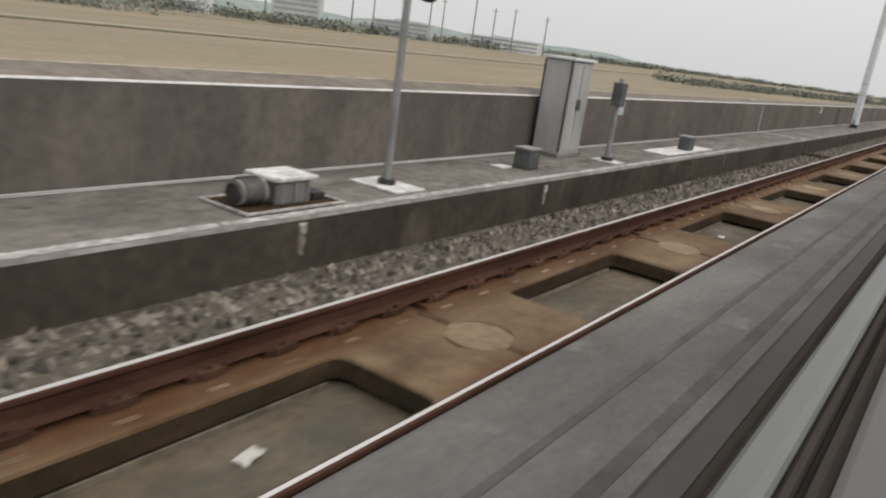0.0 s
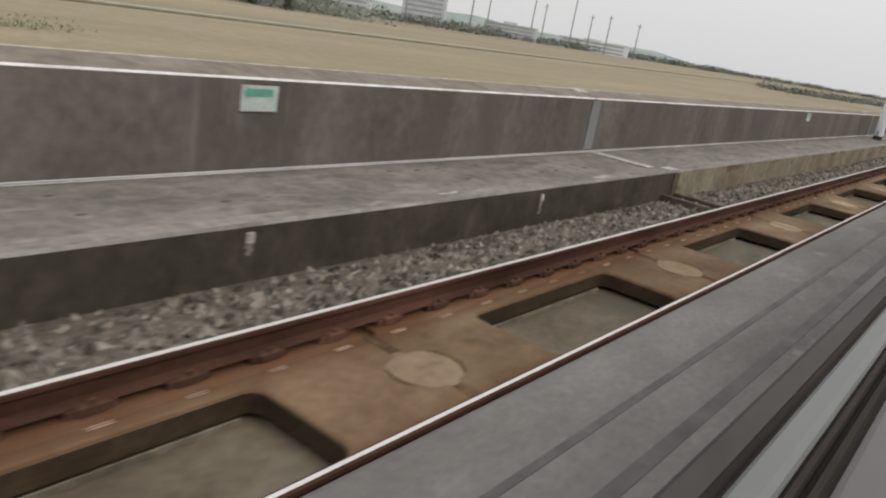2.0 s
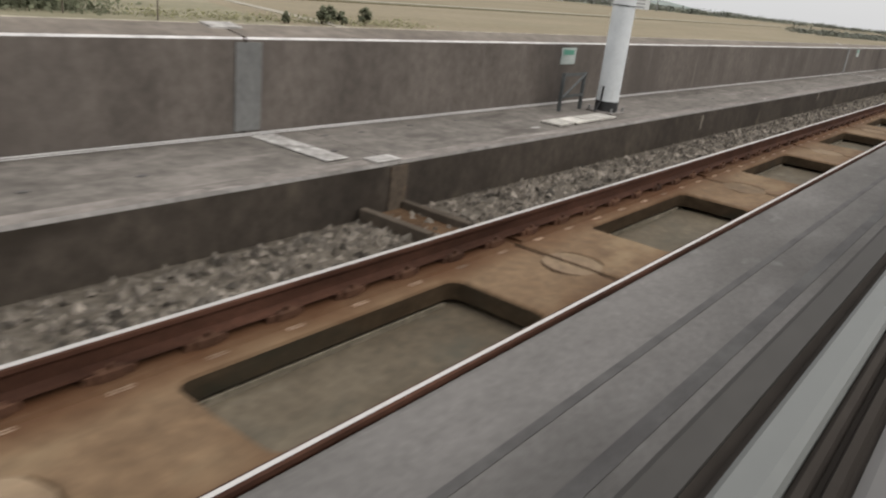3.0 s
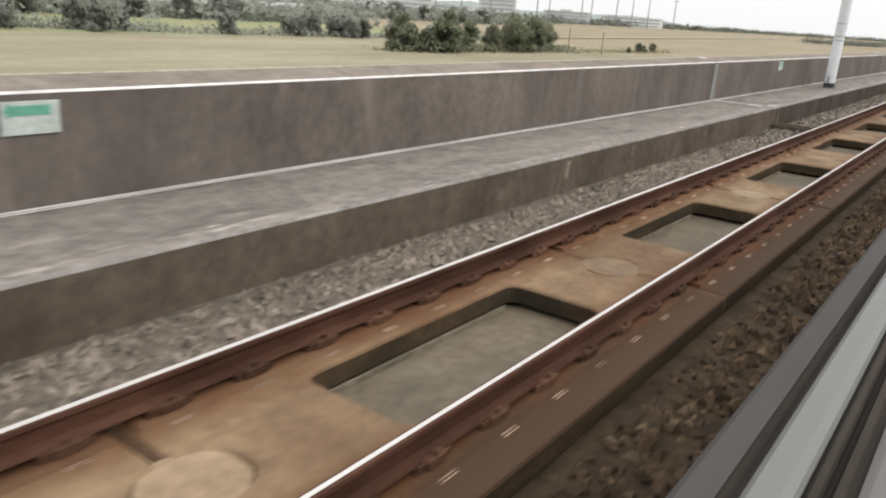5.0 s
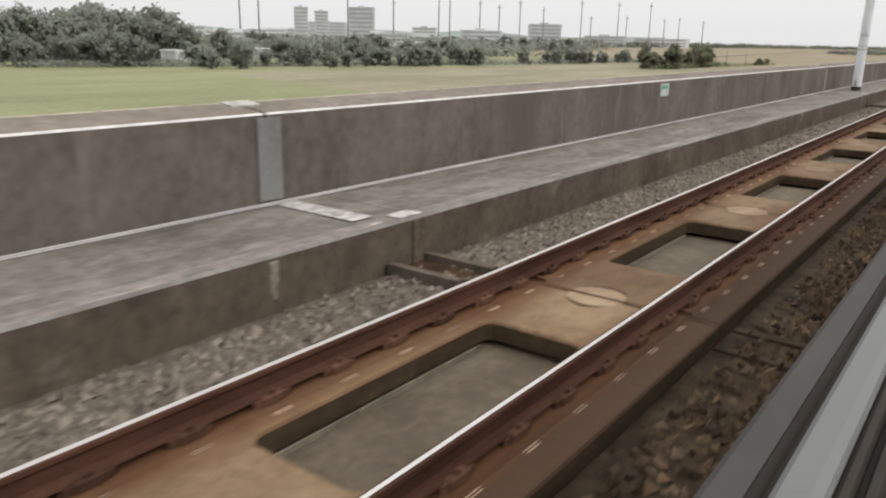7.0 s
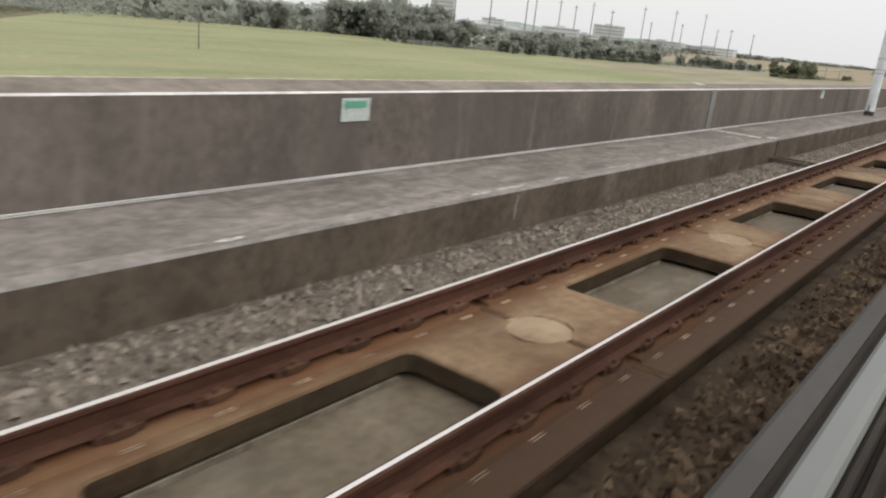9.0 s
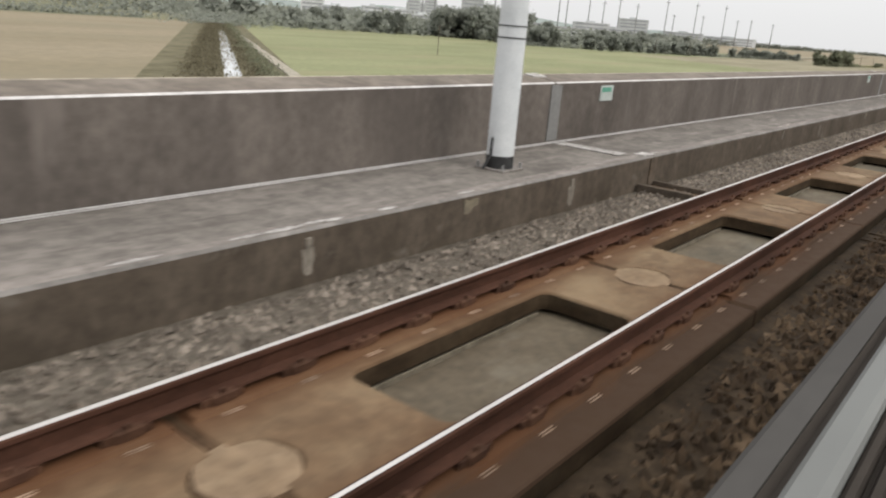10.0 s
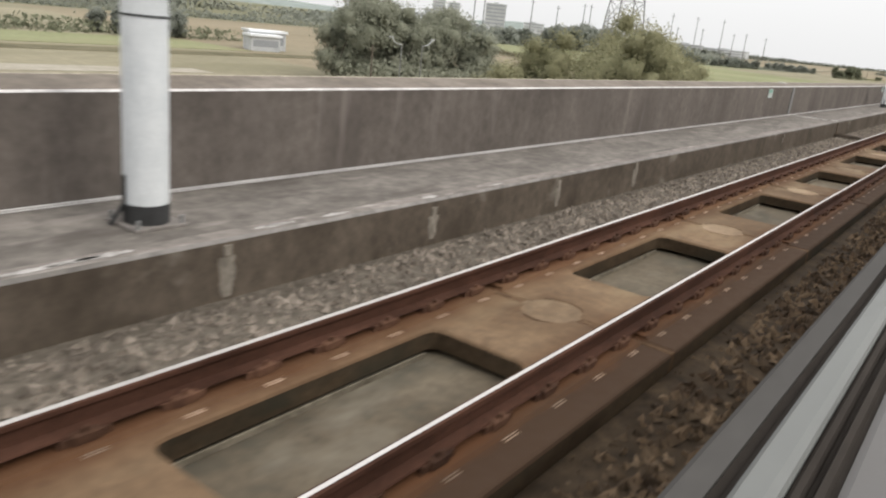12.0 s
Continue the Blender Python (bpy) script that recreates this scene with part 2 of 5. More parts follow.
M_CABLE = surface("pale_cable_sheath", (0.4, 0.385, 0.37), (0.6, 0.58, 0.56), blotch=1.5, stretch=(0.5, 1, 1), rough=0.7)
M_TRAIN_SKIN = surface("white_carriage_paint", (0.6, 0.6, 0.59), (0.7, 0.7, 0.69), blotch=0.6, grain=20, rough=0.4, spec=0.4, bump=0.05, grit=0.2)
M_TRAIN_FRAME = surface("grey_window_frame_paint", (0.108, 0.11, 0.105), (0.135, 0.138, 0.13), blotch=1.2, grain=20, stretch=(0.3, 1, 1), rough=0.55, bump=0.05, grit=0.2)
M_TRAIN_TRIM = surface("light_grey_ledge_plastic", (0.076, 0.072, 0.069), (0.1, 0.094, 0.09), blotch=1.2, grain=30, stretch=(0.3, 1, 1), rough=0.6, bump=0.05, grit=0.2)
M_TRAIN_SILL = surface("dull_grey_sill_paint", (0.042, 0.039, 0.036), (0.064, 0.06, 0.056), blotch=1.2, grain=20, stretch=(0.3, 1, 1), rough=0.8, spec=0.1, bump=0.05, grit=0.3)
M_RUBBER = surface("dark_window_rubber", (0.026, 0.022, 0.019), (0.05, 0.043, 0.037), blotch=2.0, grain=30, stretch=(0.2, 1, 1), rough=0.95, spec=0.05, bump=0.1)
M_TAN = surface("dry_stubble_field", (0.2, 0.167, 0.112), (0.252, 0.213, 0.15), blotch=0.02, grain=0.5, stretch=(0.25, 1.2, 1), bump=0.0, spec=0.05,
                stain=(0.186, 0.164, 0.112), stain_at=(0.5, 0.75), stain_scale=(0.006, 0.03, 1))
M_OLIVE = surface("olive_pasture", (0.185, 0.168, 0.112), (0.265, 0.238, 0.168), blotch=0.03, grain=0.6, stretch=(0.5, 1.4, 1), bump=0.0, spec=0.05,
                  stain=(0.18, 0.165, 0.108), stain_at=(0.5, 0.7), stain_scale=(0.02, 0.08, 1))
M_GRASS = surface("green_paddy_grass", (0.165, 0.174, 0.092), (0.228, 0.235, 0.132), blotch=0.03, grain=0.7, stretch=(0.5, 1.4, 1), bump=0.0, spec=0.05,
                  stain=(0.24, 0.221, 0.134), stain_at=(0.5, 0.72), stain_scale=(0.02, 0.06, 1))
M_GROUND = surface("distant_scrub_ground", (0.12, 0.125, 0.075), (0.2, 0.185, 0.115), blotch=0.008, grain=0.15, bump=0.0, spec=0.05)
M_PATH = surface("pale_dirt_track", (0.231, 0.203, 0.154), (0.322, 0.294, 0.238), blotch=0.3, grain=1.5, bump=0.0)
M_SCRUB = surface("brown_scrub_bank", (0.085, 0.078, 0.045), (0.16, 0.14, 0.09), blotch=0.2, grain=1.0, bump=0.0, spec=0.05)
# general leaf colour, lifted to carry haze over the fields
M_LEAF = surface("dull_green_leaves", (0.16, 0.17, 0.112), (0.225, 0.235, 0.16), blotch=0.25, grain=3, random_by="island", spread=0.22, bump=0.0, spec=0.05, thin=0.5)
# far leaves: distance haze put into the colour, pale and grey
M_LEAF_FAR = surface("haze_paled_far_leaves", (0.246, 0.26, 0.22), (0.31, 0.325, 0.28), blotch=0.05, grain=1, random_by="island", spread=0.12, bump=0.0, spec=0.03, thin=0.5)
# olive and grey roadside leaves, brightened in place of haze
M_LEAF_OLIVE = surface("olive_roadside_leaves", (0.272, 0.262, 0.155), (0.362, 0.35, 0.218), blotch=0.3, grain=3, random_by="island", spread=0.08, bump=0.0, spec=0.03, thin=0.5)
M_LEAF_GREY = surface("grey_green_roadside_leaves", (0.262, 0.27, 0.205), (0.36, 0.366, 0.284), blotch=0.3, grain=3, random_by="island", spread=0.12, bump=0.0, spec=0.03, thin=0.5)
M_LEAF_BROWN = surface("brown_dry_scrub_leaves", (0.125, 0.11, 0.072), (0.19, 0.17, 0.115), blotch=0.3, grain=3, random_by="island", spread=0.25, bump=0.0, spec=0.03, thin=0.5)
M_BARK = surface("grey_brown_bark", (0.07, 0.055, 0.04), (0.14, 0.115, 0.09), blotch=2, grain=8)
M_PLASTER = surface("pale_far_plaster", (0.42, 0.43, 0.43), (0.56, 0.57, 0.57), blotch=0.05, grain=0.5, bump=0.0, random_by="object", spread=0.15)
M_ROOF = surface("white_sheet_roof", (0.6, 0.61, 0.62), (0.76, 0.77, 0.78), blotch=0.2, grain=1, rough=0.5, bump=0.0)
# panes paled so that their colour holds the distance haze
M_PANE = surface("far_window_glass", (0.26, 0.27, 0.28), (0.33, 0.34, 0.35), blotch=0.3, rough=0.3, bump=0.0)
# hill colour paled by hand: distance haze mixed into it
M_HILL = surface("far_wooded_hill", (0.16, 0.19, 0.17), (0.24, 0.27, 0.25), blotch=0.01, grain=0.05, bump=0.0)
M_WATER = surface("ditch_water", (0.5, 0.52, 0.53), (0.62, 0.64, 0.65), blotch=0.2, rough=0.15, bump=0.02)


# ---- mesh helpers ----
def part(name, bm, material, parent=None, label=""):
    """Links a bmesh, given in life-size metres, as one mesh object."""
    me = bpy.data.meshes.new(name)
    bm.to_mesh(me)
    bm.free()
    me.transform(Matrix.Scale(K, 4))
    for mm in (material if isinstance(material, tuple) else (material,)):
        me.materials.append(mm)
    ob = new(name, me)
    if parent:
        ob.parent = parent
    if label:
        ob["label"] = label
    return ob


def thing(name, x, y, z, label, category, group="", kind="", turn=0.0):
    return tagged(put(new(name), x, y, z, turn), label, category, group, kind)


def put(ob, x=0.0, y=0.0, z=0.0, turn=0.0):
    ob.matrix_basis = pose(x * K, y * K, z * K, 0, 0, turn)
    return ob


def block(bm, x0, x1, y0, y1, z0, z1, bevel=0.0, slot=0, rounds=2):
    vs = [bm.verts.new((x, y, z)) for z in (z0, z1) for y in (y0, y1) for x in (x0, x1)]
    fs = [bm.faces.new([vs[i] for i in q]) for q in ((0, 2, 3, 1), (4, 5, 7, 6), (0, 1, 5, 4), (2, 6, 7, 3), (0, 4, 6, 2), (1, 3, 7, 5))]
    for q in fs:
        q.material_index = slot
    if bevel:
        es = {e for q in fs for e in q.edges}
        for q in bmesh.ops.bevel(bm, geom=list(es), offset=bevel, segments=rounds, profile=0.6, affect="EDGES")["faces"]:
            q.material_index = slot
    return bm


def box(x0, x1, y0, y1, z0, z1, bevel=0.0):
    return block(bmesh.new(), x0, x1, y0, y1, z0, z1, bevel)


def extrude(points, x0, x1, slots=None):
    """A prism along the line from a closed outline of (y, z) points."""
    bm = bmesh.new()
    a = [bm.verts.new((x0, y, z)) for y, z in points]
    b = [bm.verts.new((x1, y, z)) for y, z in points]
    n = len(points)
    for i in range(n):
        q = bm.faces.new((a[i], a[(i + 1) % n], b[(i + 1) % n], b[i]))
        q.material_index = slots[i] if slots else 0
    bm.faces.new(a[::-1])
    bm.faces.new(b)
    bmesh.ops.recalc_face_normals(bm, faces=bm.faces[:])
    return bm


def tube(bm, a, b, r0, r1=None, sides=10):
    """A round bar between two points, added to bm."""
    a, b = Vector(a), Vector(b)
    r1 = r0 if r1 is None else r1
    q = (b - a).to_track_quat("Z", "Y")
    rings = []
    for p, r in ((a, r0), (b, r1)):
        rings.append([bm.verts.new(p + q @ Vector((r * math.cos(2 * math.pi * i / sides), r * math.sin(2 * math.pi * i / sides), 0)))
                      for i in range(sides)])
    for i in range(sides):
        f = bm.faces.new((rings[0][i], rings[0][(i + 1) % sides], rings[1][(i + 1) % sides], rings[1][i]))
        f.smooth = True
    for cap in (bm.faces.new(rings[0][::-1]), bm.faces.new(rings[1])):
        for e in cap.edges:
            e.smooth = False
    return bm


# ---- the plan, in life-size metres: x along the line, y away from the train, z above the rail head ----
X0, X1 = -1120.0, 170.0
NEAR, FAR = 2.157, 3.662
MID = (NEAR + FAR) / 2
SLAB_TOP, FLOOR_Z = -0.25, -0.48
KERB_Y, WALK_Z, WALL_Y, WALL_Z, BED_Z = 5.045, 0.225, 6.674, 1.267, -0.33
WALL_OUT = 7.25
JOINTS = [-842.0 + 30 * i for i in range(34)] + [-867.0 - 30 * i for i in range(9)]
JOINTS = sorted(-922.0 if j == -927.0 else j for j in JOINTS if X0 < j < X1)
rng = random.Random(7)
STRUCT = "structure"

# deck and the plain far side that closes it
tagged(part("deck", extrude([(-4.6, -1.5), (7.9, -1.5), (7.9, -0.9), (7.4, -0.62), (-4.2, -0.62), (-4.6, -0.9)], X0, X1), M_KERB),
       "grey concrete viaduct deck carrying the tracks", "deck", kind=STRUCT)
tagged(part("wall_south", extrude([(-4.2, -0.62), (-3.9, -0.62), (-3.9, 1.25), (-4.2, 1.25)], X0, X1), M_WALL),
       "plain grey concrete parapet of the viaduct", "wall", kind=STRUCT)
piers = [X0 + 20 + 30 * i for i in range(43)]
pier = tagged(part("pier", extrude([(-1.2, -9.1), (4.6, -9.1), (4.6, -2.6), (6.4, -1.52), (-3.0, -1.52), (-1.2, -2.6)], -1.0, 1.0), M_HOUSING),
              "grey concrete viaduct pier", "pier", "viaduct piers", STRUCT)
put(pier, piers[0])
for x in piers[1:]:
    copy_thing(pier, pose(x * K, 0, 0))

# parapet wall and walkway, span by span
edges = [X0] + JOINTS + [X1]
for a, b in zip(edges, edges[1:]):
    g = 0.02
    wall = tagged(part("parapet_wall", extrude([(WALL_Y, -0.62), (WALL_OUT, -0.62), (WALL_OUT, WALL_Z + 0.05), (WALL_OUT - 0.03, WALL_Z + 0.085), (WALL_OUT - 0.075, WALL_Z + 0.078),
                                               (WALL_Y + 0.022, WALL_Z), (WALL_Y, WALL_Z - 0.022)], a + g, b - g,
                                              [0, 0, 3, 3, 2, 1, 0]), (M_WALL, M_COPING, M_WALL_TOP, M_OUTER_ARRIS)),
                  "stained grey concrete parapet wall with a pale top edge", "wall", "parapet spans", STRUCT)
    pale = -152.5 < a < -121 or -897.5 < a < -896
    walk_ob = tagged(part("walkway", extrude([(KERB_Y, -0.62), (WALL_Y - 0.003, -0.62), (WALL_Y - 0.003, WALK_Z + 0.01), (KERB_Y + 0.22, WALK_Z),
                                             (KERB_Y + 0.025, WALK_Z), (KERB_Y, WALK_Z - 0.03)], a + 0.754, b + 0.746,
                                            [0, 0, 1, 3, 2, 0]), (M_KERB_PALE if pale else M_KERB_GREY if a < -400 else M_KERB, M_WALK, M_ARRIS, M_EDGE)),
                     "raised grey concrete walkway with a dirty kerb face", "walkway", "walkway spans", STRUCT)
# lifting slots of the walkway's cover slabs, two to a slab
bm = bmesh.new()
slot_rng = random.Random(3)
for i in range(61):
    for y in (5.68, 6.25):
        if slot_rng.random() < 0.24:
            x, y = 0.4 + 0.48 * i + slot_rng.uniform(-0.05, 0.05), y + slot_rng.uniform(-0.04, 0.04)
            block(bm, x - 0.04, x + 0.04, y - 0.018, y + 0.018, WALK_Z + 0.002, WALK_Z + 0.0125)
slots = part("lifting_slots", bm, M_GROOVE)
for j in JOINTS:
    if -420 < j < 90:
        ob = slots if j == min(k for k in JOINTS if k > -420) else new("lifting_slots", slots.data)
        tagged(put(ob, j), "small dark lifting slots in the walkway's cover slabs", "lifting slots", "lifting slots", "stuff")
for dy, dz, r in ((0.03, 0.022, 0.009), (0.095, 0.02, 0.007)):
    bm = bmesh.new()
    x = X0
    while x < X1:
        tube(bm, (x, WALL_Y - dy, WALK_Z + dz), (min(x + 6, X1), WALL_Y - dy, WALK_Z + dz), r, sides=6)
        x += 6
    tagged(part("cable", bm, M_CABLE), "pale cable lying along the foot of the parapet", "cable", "foot cables")

# track base with the trough floors, grey slab imitating a glass reflection, stone beds
tagged(part("track_base", extrude([(MID - 1.35, -0.62), (MID + 1.35, -0.62), (MID + 1.35, FLOOR_Z - 0.02), (MID + 1.25, FLOOR_Z),
                                  (MID - 1.25, FLOOR_Z), (MID - 1.35, FLOOR_Z - 0.02)], X0, X1), M_FLOOR),
       "silt-grey concrete track base under the slabs", "track base", kind=STRUCT)
VEIL_END = -266.0
tagged(part("ballast_bed_far", extrude([(MID + 1.18, -0.62), (KERB_Y - 0.002, -0.62), (KERB_Y - 0.002, BED_Z), (4.6, BED_Z + 0.02), (MID + 1.18, BED_Z)], X0, X1), M_BED),
       "dark grit bed under the loose track stones", "ballast", kind=STRUCT)
tagged(part("ballast_bed_near", extrude([(-1.6, -0.62), (MID - 1.18, -0.62), (MID - 1.18, -0.42), (0.8, -0.46), (-1.6, -0.44)], X0, VEIL_END), M_BED_DARK),
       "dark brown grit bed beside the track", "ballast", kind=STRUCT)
# added slab: its grey imitates light reflected in the train window
cess = tagged(part("cess_slab", extrude([(-1.6, -0.62), (NEAR - 0.05, -0.62), (NEAR - 0.05, -0.035), (NEAR - 0.09, -0.02), (-1.6, -0.02)], VEIL_END, X1), M_VEIL),
              "flat grey slab added for a window-glass reflection beside the near rail", "cess", kind=STRUCT)
# dark lines drawn along the reflection slab
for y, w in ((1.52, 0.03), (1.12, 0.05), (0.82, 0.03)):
    part("groove", box(VEIL_END + 0.1, X1 - 0.1, y - w, y + w, -0.022, -0.016), M_GROOVE, cess)

# the lower side of the carriage on the near track, with the ledge under its window band
train = thing("train_side", 0, 0, 0, "lower carriage side with a grey window ledge and dark rubber seals", "train", kind=STRUCT)
part("outer_skin", extrude([(0.275, -0.47), (0.305, -0.47), (0.315, 0.6), (0.3, 1.43), (0.275, 1.43)], X0, X1), M_TRAIN_SKIN, train, "pale painted carriage skin")
part("inner_lining", extrude([(-0.36, -0.47), (-0.33, -0.47), (-0.33, 1.43), (-0.36, 1.43)], X0, X1), M_TRAIN_TRIM, train)
part("outer_sill", extrude([(0.236, 1.4), (0.3, 1.43), (0.3, 1.44), (0.285, 1.455), (0.236, 1.452)], X0, X1), M_TRAIN_SILL, train, "dull grey outer window sill")
part("outer_seal", extrude([(0.205, 1.4), (0.235, 1.4), (0.235, 1.444), (0.22, 1.432), (0.205, 1.444)], X0, X1), M_RUBBER, train, "dark rubber window seal")
part("window_frame", extrude([(0.128, 1.4), (0.204, 1.4), (0.204, 1.455), (0.192, 1.47), (0.15, 1.478), (0.134, 1.472), (0.128, 1.46)], X0, X1), M_TRAIN_FRAME, train, "pale grey window frame")
part("inner_seal", extrude([(0.056, 1.4), (0.127, 1.4), (0.127, 1.452), (0.118, 1.462), (0.106, 1.462), (0.1, 1.436), (0.092, 1.436), (0.086, 1.458),
                            (0.072, 1.46), (0.066, 1.44), (0.056, 1.44)], X0, X1), M_RUBBER, train, "ribbed dark rubber window seal")
part("ledge", extrude([(-0.36, 1.431), (0.055, 1.4), (0.055, 1.448), (0.04, 1.456), (-0.33, 1.456), (-0.36, 1.445)], X0, X1), M_TRAIN_TRIM, train, "light grey window ledge")

# ---- rails ----
def rail_outline(y, band):
    half = [(0.0, 0.0), (band, 0.0), (0.033, -0.008), (0.036, -0.034), (0.0085, -0.05), (0.0085, -0.142), (0.07, -0.162), (0.075, -0.174)]
    pts = [(y + a, b) for a, b in half[1:]] + [(y - a, b) for a, b in reversed(half[1:])]
    return pts


for y, band in ((NEAR, 0.015), (FAR, 0.021)):
    pts = rail_outline(y, band)
    slots = [0] * len(pts)
    slots[-1] = 1
    ob = tagged(part("rail", extrude(pts, X0, X1, slots), (M_RAIL, M_HEAD)),
                "rusty steel rail with a bright polished head", "rail", "rails", STRUCT)


# ---- framed track slabs with their fasteners ----
PITCH, HOLE, HALF_W = 5.0, 2.63, 1.17


def slab_mesh():
    """One framed slab, x from the hole's start: open in the middle, ends cut round for the stopper."""
    x0, x1 = -(PITCH - HOLE) / 2 + 0.035, HOLE + (PITCH - HOLE) / 2 - 0.035
    r, c = 0.285, 0.11

    def end(x, s):
        pts = [(x, -HALF_W), (x, -r)]
        pts += [(x + s * r * math.sin(a), -r * math.cos(a)) for a in [math.pi * i / 10 for i in range(1, 10)]]
        return pts + [(x, r), (x, HALF_W)]
    outer = end(x0, 1) + end(x1, -1)[::-1]
    hole = []
    hw = 0.46
    for cx, cy, a0 in ((HOLE - c, hw - c, 0), (c, hw - c, 90), (c, -hw + c, 180), (HOLE - c, -hw + c, 270)):
        hole += [(cx + c * math.cos(radians(a0 + i * 30)), cy + c * math.sin(radians(a0 + i * 30))) for i in range(4)]
    bm = bmesh.new()
    z0, z1 = FLOOR_Z + 0.05, SLAB_TOP
    loops = []
    for z, grow in ((z0, 0.0), (z1 - 0.03, 0.0), (z1 - 0.009, 0.01), (z1, 0.03)):
        lo = []
        for (x, y) in outer:
            lo.append(bm.verts.new((x - math.copysign(grow, x - HOLE / 2), y - math.copysign(min(grow, abs(y)), y), z)))
        li = []
        for (x, y) in hole:
            li.append(bm.verts.new((x + math.copysign(grow, x - HOLE / 2), y + math.copysign(grow, y), z)))
        loops.append((lo, li))
    for (lo, li), (ho, hi) in zip(loops, loops[1:]):
        for ring, up in ((lo, ho), (li, hi)):
            n = len(ring)
            for i in range(n):
                f = bm.faces.new((ring[i], ring[(i + 1) % n], up[(i + 1) % n], up[i]))
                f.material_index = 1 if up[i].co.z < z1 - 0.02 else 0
    top = loops[-1]
    es = []
    for ring in top:
        for i in range(len(ring)):
            es.append(bm.edges.get((ring[i], ring[(i + 1) % len(ring)])))
    geom = bmesh.ops.triangle_fill(bm, use_beauty=True, use_dissolve=False, edges=es)["geom"]
    for f in geom:
        if isinstance(f, bmesh.types.BMFace):
            f.material_index = 0
    # thin pale mortar edge along the foot of the opening
    block(bm, 0.14, HOLE - 0.14, 0.425, 0.442, FLOOR_Z + 0.001, FLOOR_Z + 0.045, 0.0, 2)
    bmesh.ops.recalc_face_normals(bm, faces=bm.faces[:])
    return bm


def fastener_mesh():
    """Rail seat plate with a spring clip and bolt on both sides of the rail foot, and its bright edge strip."""
    bm = bmesh.new()
    block(bm, -0.15, 0.15, -0.088, 0.088, SLAB_TOP + 0.02, -0.176)
    for s in (-1, 1):
        a, b = sorted((s * 0.05, s * 0.11))
        block(bm, -0.09, 0.09, a, b, SLAB_TOP + 0.02, -0.155, 0.012, 0, 1)
        tube(bm, (0, s * 0.09, -0.16), (0, s * 0.09, -0.125), 0.018, sides=8)
        for d in (0.172, 0.196):
            a, b = sorted((s * d, s * (d + 0.007)))
            block(bm, -0.075, 0.075, a, b, SLAB_TOP, SLAB_TOP + 0.005, 0.0, 1)
    return bm


def stopper_mesh():
    bm = bmesh.new()
    n = 28
    w = [rng.uniform(-0.012, 0.006) for i in range(n)]
    rings = [[bm.verts.new(((r + w[i]) * math.cos(2 * math.pi * i / n), (r + w[i]) * math.sin(2 * math.pi * i / n), z)) for i in range(n)]
             for r, z in ((0.28, FLOOR_Z), (0.294, SLAB_TOP - 0.012), (0.302, SLAB_TOP - 0.003))]
    for a, b in zip(rings, rings[1:]):
        for i in range(n):
            bm.faces.new((a[i], a[(i + 1) % n], b[(i + 1) % n], b[i]))
    bm.faces.new(rings[-1])
    return bm


def split_stopper_mesh():
    """Two half discs flush with the slabs, with the straight structural joint between them."""
    bm = bmesh.new()
    for s in (-1, 1):
        arc = [(s * (0.03 + 0.25 * math.cos(a)), 0.277 * math.sin(a)) for a in [math.pi * (i / 12 - 0.5) for i in range(13)]]
        low, top = ([bm.verts.new((x, y, z)) for x, y in arc] for z in (FLOOR_Z, SLAB_TOP - 0.002))
        for i in range(13):
            j = (i + 1) % 13
            bm.faces.new((low[i], low[j], top[j], top[i]))
        bm.faces.new(top)
    bmesh.ops.recalc_face_normals(bm, faces=bm.faces[:])
    return bm


first = 5 * math.ceil(X0 / 5) + 5
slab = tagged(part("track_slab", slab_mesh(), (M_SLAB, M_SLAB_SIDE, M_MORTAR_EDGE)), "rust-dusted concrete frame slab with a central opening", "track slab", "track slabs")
seat = None
for y in (NEAR - MID, FAR - MID):
    # low raised rail seat, with chamfered shoulders
    x0, x1 = -(PITCH - HOLE) / 2 + 0.07, HOLE + (PITCH - HOLE) / 2 - 0.07
    part("rail_seat", extrude([(y - 0.17, SLAB_TOP - 0.01), (y - 0.14, -0.224), (y + 0.14, -0.224), (y + 0.17, SLAB_TOP - 0.01)], x0, x1), M_SLAB, slab)
for i in range(8):
    x = -(PITCH - HOLE) / 2 + 0.3125 + 0.625 * i
    for y in (NEAR - MID, FAR - MID):
        if seat is None:
            seat = part("fastener", fastener_mesh(), (M_CLIP, M_PAD), slab, "rusty spring clip rail fastener")
            f = seat
        else:
            f = seat.copy()
            scene.collection.objects.link(f)
        put(f, x, y)
put(slab, -1030, MID)
bare = tagged(new("track_slab", slab.data), "rust-dusted concrete frame slab with a central opening", "track slab", "track slabs")
put(bare, first, MID)
stop = tagged(part("stopper", stopper_mesh(), M_STOP), "round pale mortar stopper between two slabs", "stopper", "slab stoppers")
put(stop, first - 1.185, MID)
seal_bm = block(bmesh.new(), -0.034, 0.034, -HALF_W, HALF_W, FLOOR_Z, SLAB_TOP - 0.008)
tube(seal_bm, (0, 0, FLOOR_Z), (0, 0, SLAB_TOP - 0.006), 0.31, sides=24)
seal = tagged(put(part("joint_resin", seal_bm, M_SEAL), first - 1.185, MID), "dark resin filling in the joint between two slabs", "joint filler", "joint fillers")
split = tagged(part("stopper", split_stopper_mesh(), M_STOP), "tan mortar stopper split by a dark structural joint", "stopper", "split stoppers")
split_at = sorted(5 * round((j + 2) / 5) for j in JOINTS if -1100 < j < 150)
put(split, split_at[0] - 1.185, MID)
x = first
